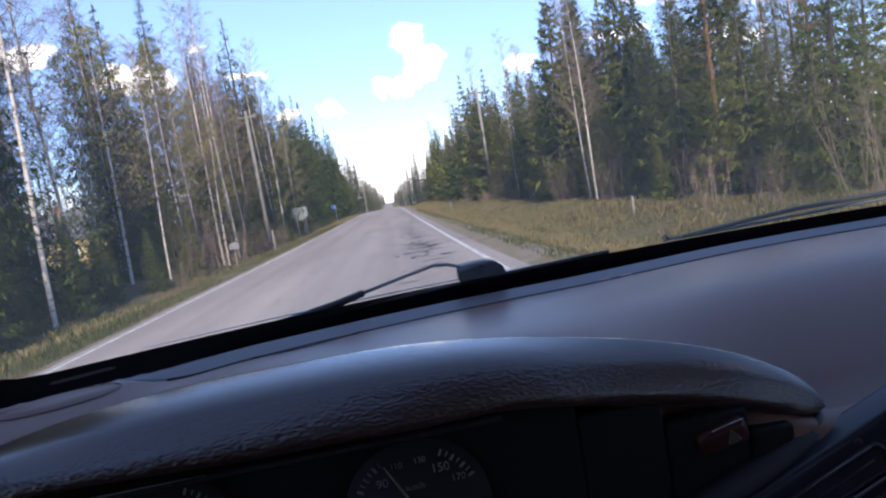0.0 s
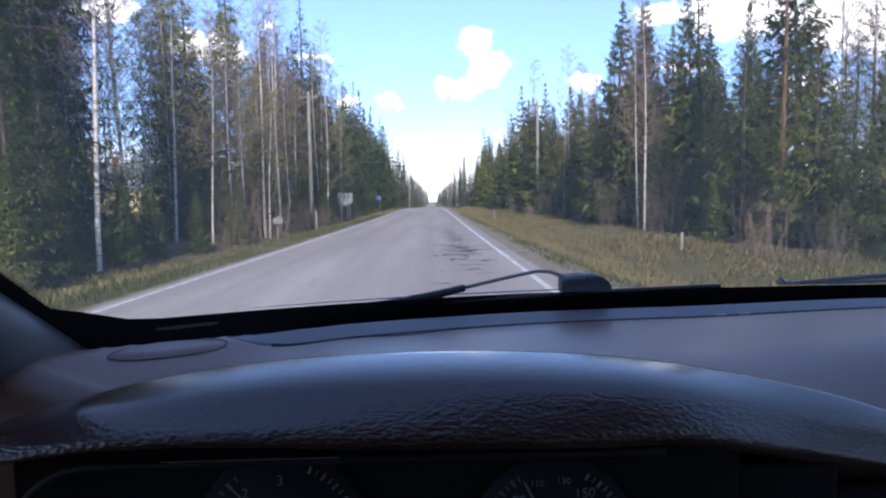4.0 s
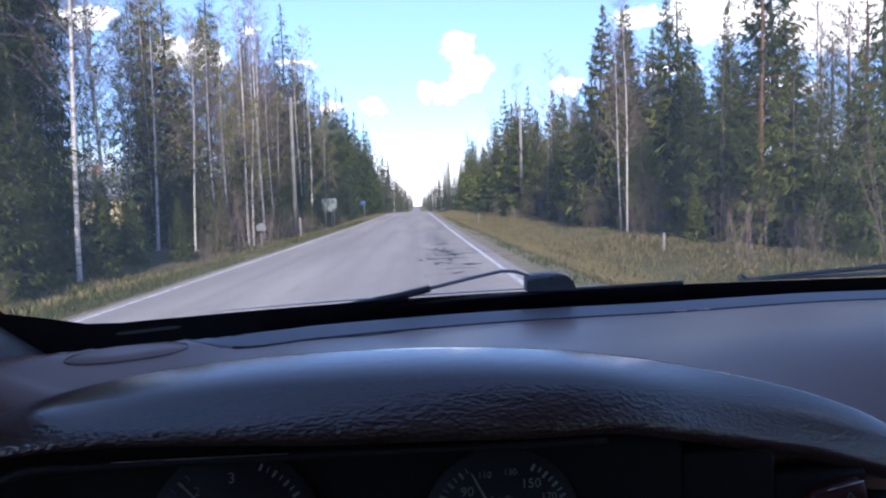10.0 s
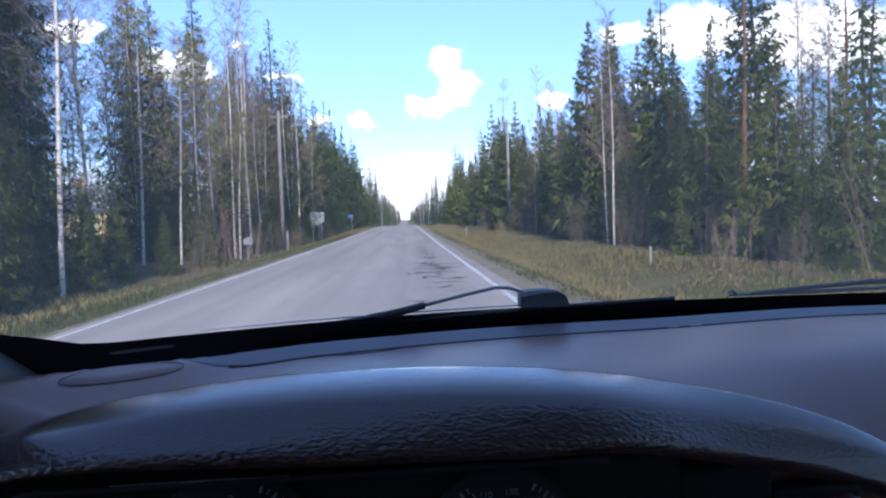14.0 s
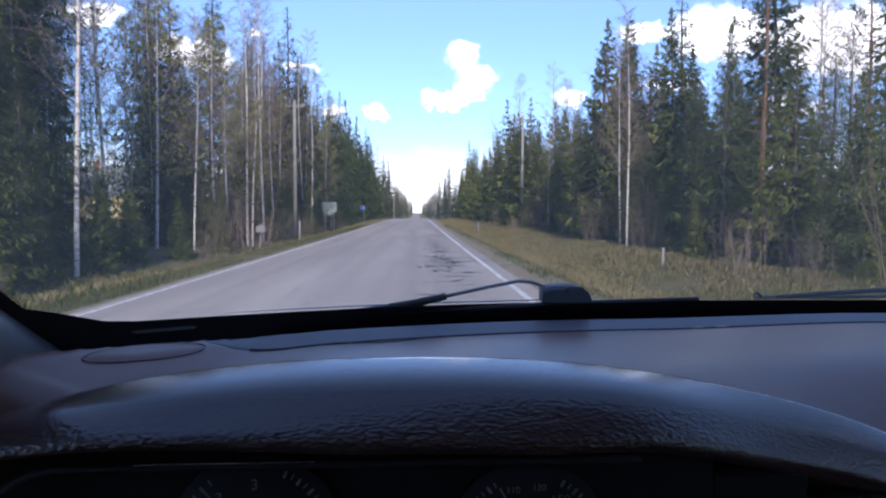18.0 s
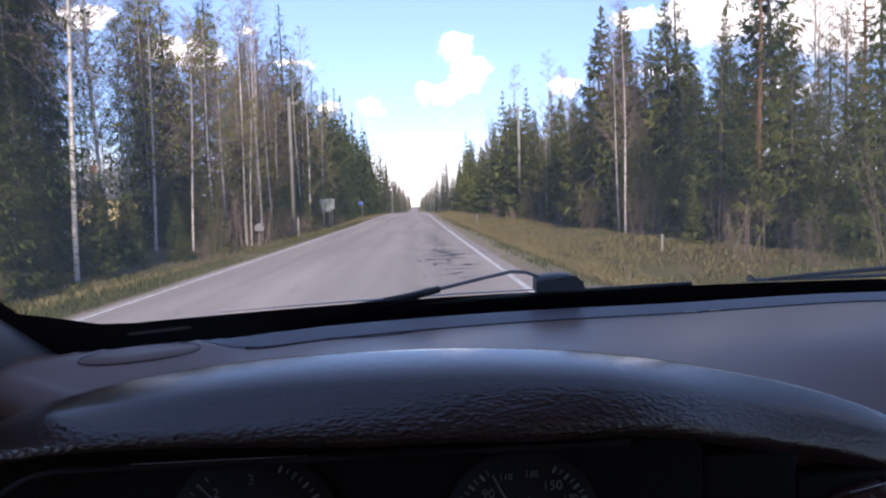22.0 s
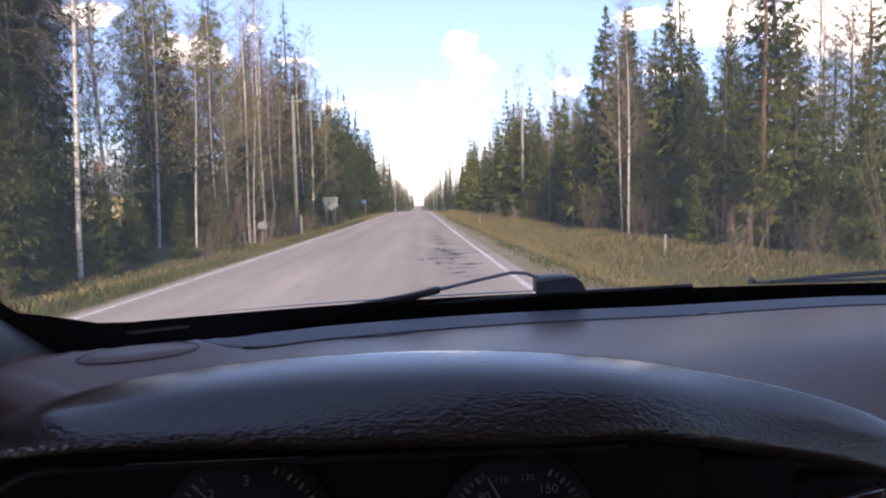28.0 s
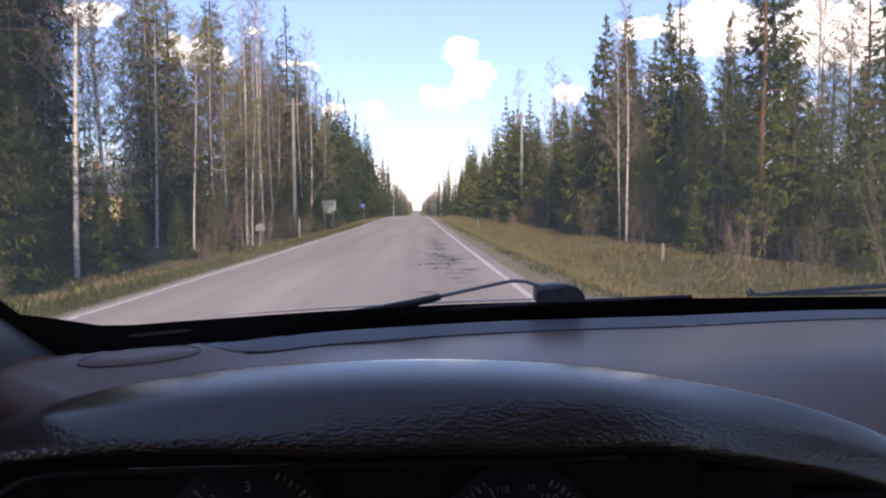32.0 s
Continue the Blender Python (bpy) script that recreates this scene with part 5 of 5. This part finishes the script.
row("bigfar", (0, 1, 2), scatter(10.5, 16, 24, 64, 10, 3.0), 0.55, 0.80)
row("tallfar", (0, 1, 2, 3), scatter(9.5, 16, 64, 165, 34, 2.0), 0.55, 0.80)
row("leafy", (0, 1), scatter(8.0, 11.0, 18, 80, 9, 2.0), 0.55, 0.85)
row("bush", (0, 2, 3), scatter(6.9, 8.8, 9, 70, 22, 1.2), 0.32, 0.6, 4)
row("young", (0, 1, 3), scatter(7.6, 9.2, 11, 60, 18, 1.2), 0.18, 0.36)
row("bush", (1,), scatter(7.2, 9.2, 10, 60, 9, 1.4), 0.5, 0.8, 4)


def far_woods():
    """The deep forest and the far edge of the road's clearing, too many trees to count."""
    r = random.Random(77)
    kinds = [spruce_shapes(15.0, 0.14, 300 + i, 16, 6, 4, bare=0.06, slim=1.35, wood=False) for i in range(3)]
    distant = [spruce_shapes(15.0, 0.15, 305 + i, 11, 5, 3, bare=0.05, slim=1.7, wood=False) for i in range(2)]
    bare = [birch_shapes(14.0, 310 + i, 10, 3, 1, first=0.3, thick=1.3, leafsize=0.12, fine=2.2) for i in range(2)]
    spots = [(s * r.uniform(16, 46), r.uniform(4, 165)) for s in (-1, 1) for _ in range(115)]
    spots += [(s * r.uniform(8.4, 10.4), 158 + 3.0 * k) for s in (-1, 1) for k in range(140)]
    spots += [(s * r.uniform(10.5, 24), r.uniform(165, 560)) for s in (-1, 1) for _ in range(90)]
    spots += [(s * 6.8 + s * 10 * r.random() ** 2, r.uniform(560, 1000)) for s in (-1, 1) for _ in range(60)]
    spots += [(s * r.uniform(15, 40), r.uniform(-70, 3)) for s in (-1, 1) for _ in range(34)]
    spots = [p for p in spots if not (-0.62 < p[0] / max(p[1], 1) < -0.37 and 0 < p[1] < 96)]     # the farm's clearing
    sets = {"wood": ([], [], SPRUCE_B), "needles": ([], [], NEEDLES), "white": ([], [], BIRCH), "twigs": ([], [], TWIG), "buds": ([], [], BUDS)}

    def lay(key, shape, m):
        v, f, _ = sets[key]
        n = len(v)
        v += [tuple(m @ Vector(p)) for p in shape.v]
        f += [tuple(n + i for i in q) for q in shape.f]

    for x, y in spots:
        m = Matrix.Translation((x, y, ground_z(x, y) - 0.1)) @ pose(0, 0, 0, 0, 0, r.uniform(0, 360)) @ Matrix.Scale(r.uniform(0.7, 1.1) * ((1.2 if x < 0 else 1.05) if y > 155 or y < 3 else 0.68 if x > 0 else 0.80), 4)
        if r.random() < 0.74:
            t, c = r.choice(distant if y > 165 or y < 3 else kinds)
            lay("wood", t, m), lay("needles", c, m)
        else:
            t, b, l = r.choice(bare)
            lay("white", t, m), lay("twigs", b, m), lay("buds", l, m)
    woods = tagged(new("far_woods"), "deep mixed forest of spruce and birch behind the edge", "forest", kind="stuff")
    for key, (v, f, material) in sets.items():
        part({"wood": "stems", "needles": "spruce_boughs", "white": "birch_stems", "twigs": "birch_twigs", "buds": "birch_buds"}[key], mesh_of(key, v, f, material), material, woods)


far_woods()


def grass(name, material, label, zones, seed):
    """Blades of grass over stretches of the verge: x0, x1, y0, y1, blades, height."""
    r = np.random.RandomState(seed)
    verts, faces = [], []
    for x0, x1, y0, y1, count, tall in zones:
        for _ in range(count):
            x, y = r.uniform(x0, x1), y0 + (y1 - y0) * r.uniform() ** 1.5
            clump = noise.noise((x * 0.9, y * 0.9, 2.2)) * 0.5 + noise.noise((x * 0.25, y * 0.25, 9.1)) * 0.5
            if r.uniform() > 0.62 + clump * 1.3:
                continue
            z, a, h = ground_z(x, y), r.uniform(0, 6.283), tall * r.uniform(0.35, 1.0) * (1 + clump * 0.9)
            w = 0.0018 + 0.00022 * y + 0.0018 * r.uniform()
            c, s = math.cos(a) * w, math.sin(a) * w
            bx, by = r.normal(0, 0.22) * h, r.normal(0, 0.22) * h
            n = len(verts)
            verts += [(x - c, y - s, z - 0.02), (x + c, y + s, z - 0.02), (x + bx * 0.4 + c * 0.45, y + by * 0.4 + s * 0.45, z + h * 0.6), (x + bx, y + by, z + h * (0.95 - 0.3 * r.uniform()))]
            faces += [(n, n + 1, n + 2), (n, n + 2, n + 3)]
    ob = part(name, mesh_of(name, verts, faces, material), material)
    return tagged(ob, label, "grass", kind="stuff")


grass("dry_grass", GRASS_DRY, "long dry straw-coloured grass in the ditch and on the verge",
      [(2.9, 8.5, 7, 40, 52000, 0.22), (2.9, 8.5, 40, 130, 14000, 0.32), (-8.2, -5.3, 6, 50, 8000, 0.20), (-8.4, -5.3, 50, 130, 3500, 0.36), (2.75, 3.4, 7, 70, 3500, 0.16)], 3)
grass("green_grass", GRASS_GREEN, "short fresh green grass along the gravel",
      [(2.35, 4.4, 7, 60, 14000, 0.13), (-6.6, -4.5, 6, 60, 13000, 0.14), (3.6, 8.2, 7, 60, 13000, 0.22), (-8.5, -6.0, 6, 60, 6000, 0.24)], 4)


def utility_pole(x, y, h):
    """A grey wooden pole with a short cross-arm and two insulators."""
    pole = tagged(new("utility_pole"), "grey weathered wooden utility pole with a short cross-arm", "utility pole")
    pole.location = (x, y, ground_z(x, y) - 0.3)
    part("shaft", tube_bm([(0, 0, 0), (0.02, 0, h * 0.5), (0.05, 0.0, h)], [0.13, 0.115, 0.09], 12), POLE_WOOD, pole)
    arm = part("cross_arm", box_bm((-0.55, -0.06, h - 0.42), (0.65, 0.05, h - 0.32), 0.01), POLE_WOOD, pole)
    for cx in (-0.45, 0.55):
        part("insulator", tube_bm([(cx, 0, h - 0.33), (cx, 0, h - 0.25), (cx, 0, h - 0.18)], [0.02, 0.05, 0.03], 10), MARK, arm)


utility_pole(8.6, 50.0, 9.5)
utility_pole(-7.9, 40.0, 9.0)


def stake(x, y, h, r, label):
    """A weathered stake driven into the verge."""
    post = tagged(new("marker_post"), label, "post", group="posts on the verge")
    post.location = (x, y, ground_z(x, y) - 0.15)
    part("shaft", tube_bm([(0, 0, 0), (0.004, 0, h * 0.6), (0.01, 0, h + 0.13), (0.01, 0, h + 0.15)], [r, r, r * 0.95, r * 0.6], 10), POLE_WOOD, post)


stake(6.3, 15.4, 0.55, 0.035, "short grey wooden stake in the dry grass")
stake(-6.3, 33.0, 1.15, 0.045, "thin grey marker post on the far verge")
stake(4.4, 44.0, 0.9, 0.04, "thin grey marker post beside the gravel")


# ---- the farmhouse in its clearing ----

def board_mat(name, col, pale):
    m = Mat(name, 0.75, spec=0.25)
    base = m.mix(m.noise(2.0, 5, 0.65, (1, 1, 0.3)), col, pale)
    streak = m.ramp(m.noise(26, 4, 0.6, (1, 1, 0.06)), 0.35, 0.7, (0.78, 0.78, 0.78), (1.05, 1.05, 1.05))
    return m.colour(m.mix(1.0, base, streak, "MULTIPLY")).bump(m.noise(30, 4, 0.6, (1, 1, 0.1)), 0.4, 0.01).m


WALL_YELLOW = board_mat("yellow_boarding", (0.50, 0.40, 0.17), (0.60, 0.50, 0.25))
WALL_RED = board_mat("red_ochre_boarding", (0.17, 0.030, 0.022), (0.24, 0.050, 0.036))
ROOF_GREY = board_mat("grey_roof_sheet", (0.17, 0.17, 0.18), (0.25, 0.25, 0.26))
TRIM_WHITE = plain_mat("white_window_paint", (0.72, 0.71, 0.68), 0.6, grain=30)
PANE = plain_mat("dark_window_glass", (0.03, 0.035, 0.045), 0.08, grain=5, relief=0.0)
CHIMNEY = plain_mat("chimney_brick", (0.30, 0.14, 0.10), 0.9, grain=20, amount=0.4, relief=0.5)


def gabled(name, label, x, y, turn, wide, deep, eave, ridge, wall_material, windows, chimney=True):
    """A gabled house: walls with boarding, an overhanging roof, framed windows and a door."""
    house = tagged(new(name), label, name.replace("_", " "), "farm buildings")
    house.matrix_basis = Matrix.Translation((x, y, ground_z(x, y) - 0.1)) @ pose(0, 0, 0, 0, 0, turn)
    w, d = wide / 2, deep / 2
    bm = bmesh.new()
    ring = [(-w, 0, 0), (w, 0, 0), (w, 0, eave), (-w, 0, eave)]
    front = [bm.verts.new((px, -d, pz)) for px, _, pz in ring]
    rear = [bm.verts.new((px, d, pz)) for px, _, pz in ring]
    tops = [bm.verts.new((-w, 0, ridge)), bm.verts.new((w, 0, ridge))]
    bm.faces.new(front), bm.faces.new(rear)
    bm.faces.new((front[0], front[3], tops[0], rear[3], rear[0])), bm.faces.new((front[1], front[2], tops[1], rear[2], rear[1]))
    part("wall", bm, wall_material, house, smooth=False)
    bm = bmesh.new()
    rise_by = (ridge - eave) / d
    for sgn in (-1, 1):
        lo = [(-w - 0.4, sgn * (d + 0.45), eave - 0.45 * rise_by), (w + 0.4, sgn * (d + 0.45), eave - 0.45 * rise_by), (w + 0.4, 0, ridge), (-w - 0.4, 0, ridge)]
        a, b = [bm.verts.new(Vector(p) + Vector((0, 0, 0.03))) for p in lo], [bm.verts.new(Vector(p) + Vector((0, 0, 0.17))) for p in lo]
        bm.faces.new(a), bm.faces.new(b)
        for k in range(4):
            bm.faces.new((a[k], a[(k + 1) % 4], b[(k + 1) % 4], b[k]))
    roof = part("roof", bm, ROOF_GREY, house, smooth=False)
    if chimney:
        part("chimney", box_bm((-0.5, -0.35, ridge - 0.5), (0.2, 0.35, ridge + 0.9), 0.03), CHIMNEY, roof)
    for face, u, z, ww, hh in windows:
        turn_m = Matrix.Translation((u, -d, z)) if face == "front" else Matrix.Translation((w, u, z)) @ Matrix.Rotation(radians(90), 4, "Z")
        bm = box_bm((-ww / 2 - 0.1, -0.06, -hh / 2 - 0.1), (ww / 2 + 0.1, 0.02, hh / 2 + 0.1), 0.01)
        bmesh.ops.transform(bm, matrix=turn_m, verts=bm.verts)
        frame_ob = part("window", bm, TRIM_WHITE, house, smooth=False)
        for sgn in (-1, 1):
            bm = box_bm((sgn * ww / 4 - ww / 4 + 0.03, -0.075, -hh / 2), (sgn * ww / 4 + ww / 4 - 0.03, -0.05, hh / 2), 0.004)
            bmesh.ops.transform(bm, matrix=turn_m, verts=bm.verts)
            part("pane", bm, PANE, frame_ob, smooth=False)
    return house


gabled("house", "pale yellow boarded house with a grey gabled roof", -38.5, 76.0, 26, 9.5, 7.5, 3.6, 6.6, WALL_YELLOW,
       [("front", -2.9, 1.9, 1.3, 1.3), ("front", 0.4, 1.9, 1.3, 1.3), ("front", 3.0, 1.9, 0.9, 1.3), ("side", -1.8, 1.9, 1.2, 1.3), ("side", 1.6, 1.9, 1.2, 1.3), ("side", 0.0, 4.6, 1.0, 1.0)])
gabled("shed", "low red ochre boarded shed with a grey roof", -46.5, 74.0, 20, 7.0, 5.0, 2.3, 3.9, WALL_RED, [("front", 1.2, 1.3, 0.8, 0.7)], chimney=False)
for x, y, kind, i, size in ((-33.0, 92.0, "birch", 2, 1.25), (-46.0, 96.0, "tallfar", 1, 0.8), (-52.0, 100.0, "tallfar", 2, 0.85), (-40.0, 99.0, "tallfar", 0, 0.75), (-44.0, 104.0, "tallfar", 3, 0.85), (-36.0, 104.0, "tallfar", 1, 0.8), (-30.5, 70.0, "bush", 1, 0.9)):
    plant(kind, i, x, y, size, 40 * i)


def mailbox(x, y):
    """A pale metal letter box with a pitched lid on a leaning post."""
    post = tagged(new("mailbox"), "pale grey letter box on a grey wooden post", "mailbox")
    post.matrix_basis = Matrix.Translation((x, y, ground_z(x, y) - 0.2)) @ pose(0, 0, 0, 0, 3, 12)
    part("post", tube_bm([(0, 0, 0), (0, 0, 0.7), (0, 0, 1.35)], [0.045, 0.045, 0.04], 10), POLE_WOOD, post)
    bm = bmesh.new()
    prof = [(-0.20, 1.02), (0.20, 1.02), (0.20, 1.26), (0.0, 1.34), (-0.20, 1.26)]
    a, b = [bm.verts.new((px, -0.30, pz)) for px, pz in prof], [bm.verts.new((px, -0.04, pz)) for px, pz in prof]
    bm.faces.new(a), bm.faces.new(b)
    for k in range(5):
        bm.faces.new((a[k], a[(k + 1) % 5], b[(k + 1) % 5], b[k]))
    bmesh.ops.bevel(bm, geom=bm.edges[:], offset=0.012, segments=2, affect="EDGES")
    box = part("box", bm, ROOF_GREY, post, smooth=False)
    part("lid", box_bm((-0.17, -0.318, 1.18), (0.17, -0.302, 1.25), 0.006), POLE_WOOD, box, smooth=False)


mailbox(-6.9, 27.0)


SIGN_BACK = plain_mat("sign_back_grey_green", (0.16, 0.19, 0.18), 0.5, metal=0.2, grain=12)
SIGN_BLUE = plain_mat("sign_blue", (0.03, 0.09, 0.30), 0.45, grain=12)
GALVANISED = plain_mat("galvanised_post", (0.33, 0.33, 0.33), 0.5, metal=0.5, grain=40)


def road_sign(x, y, turn, wide, high, foot, face, label, legs=2):
    """A flat sign with folded edges on one or two galvanised posts."""
    sign = tagged(new("road_sign"), label, "road sign", "road signs on the verge")
    sign.matrix_basis = Matrix.Translation((x, y, ground_z(x, y) - 0.3)) @ pose(0, 0, 0, 0, 0, turn)
    part("panel", box_bm((-wide / 2, -0.02, foot), (wide / 2, 0.02, foot + high), 0.012), face, sign, smooth=False)
    for px in ((-wide * 0.3, wide * 0.3) if legs == 2 else (wide * 0.35,)):
        part("post", tube_bm([(px, -0.05, 0), (px, -0.05, foot + high * 0.5), (px, -0.05, foot + high + 0.03)], 0.032, 10), GALVANISED, sign)


road_sign(-6.7, 47.0, 8, 1.1, 0.75, 1.9, SIGN_BACK, "grey-green back of a direction sign on two posts")
road_sign(-7.3, 50.5, 14, 0.8, 0.5, 1.6, SIGN_BACK, "smaller grey-green back of a sign on two posts")
road_sign(-6.4, 72.0, -8, 0.55, 0.45, 2.1, SIGN_BLUE, "small blue bus stop sign on a single post", 1)
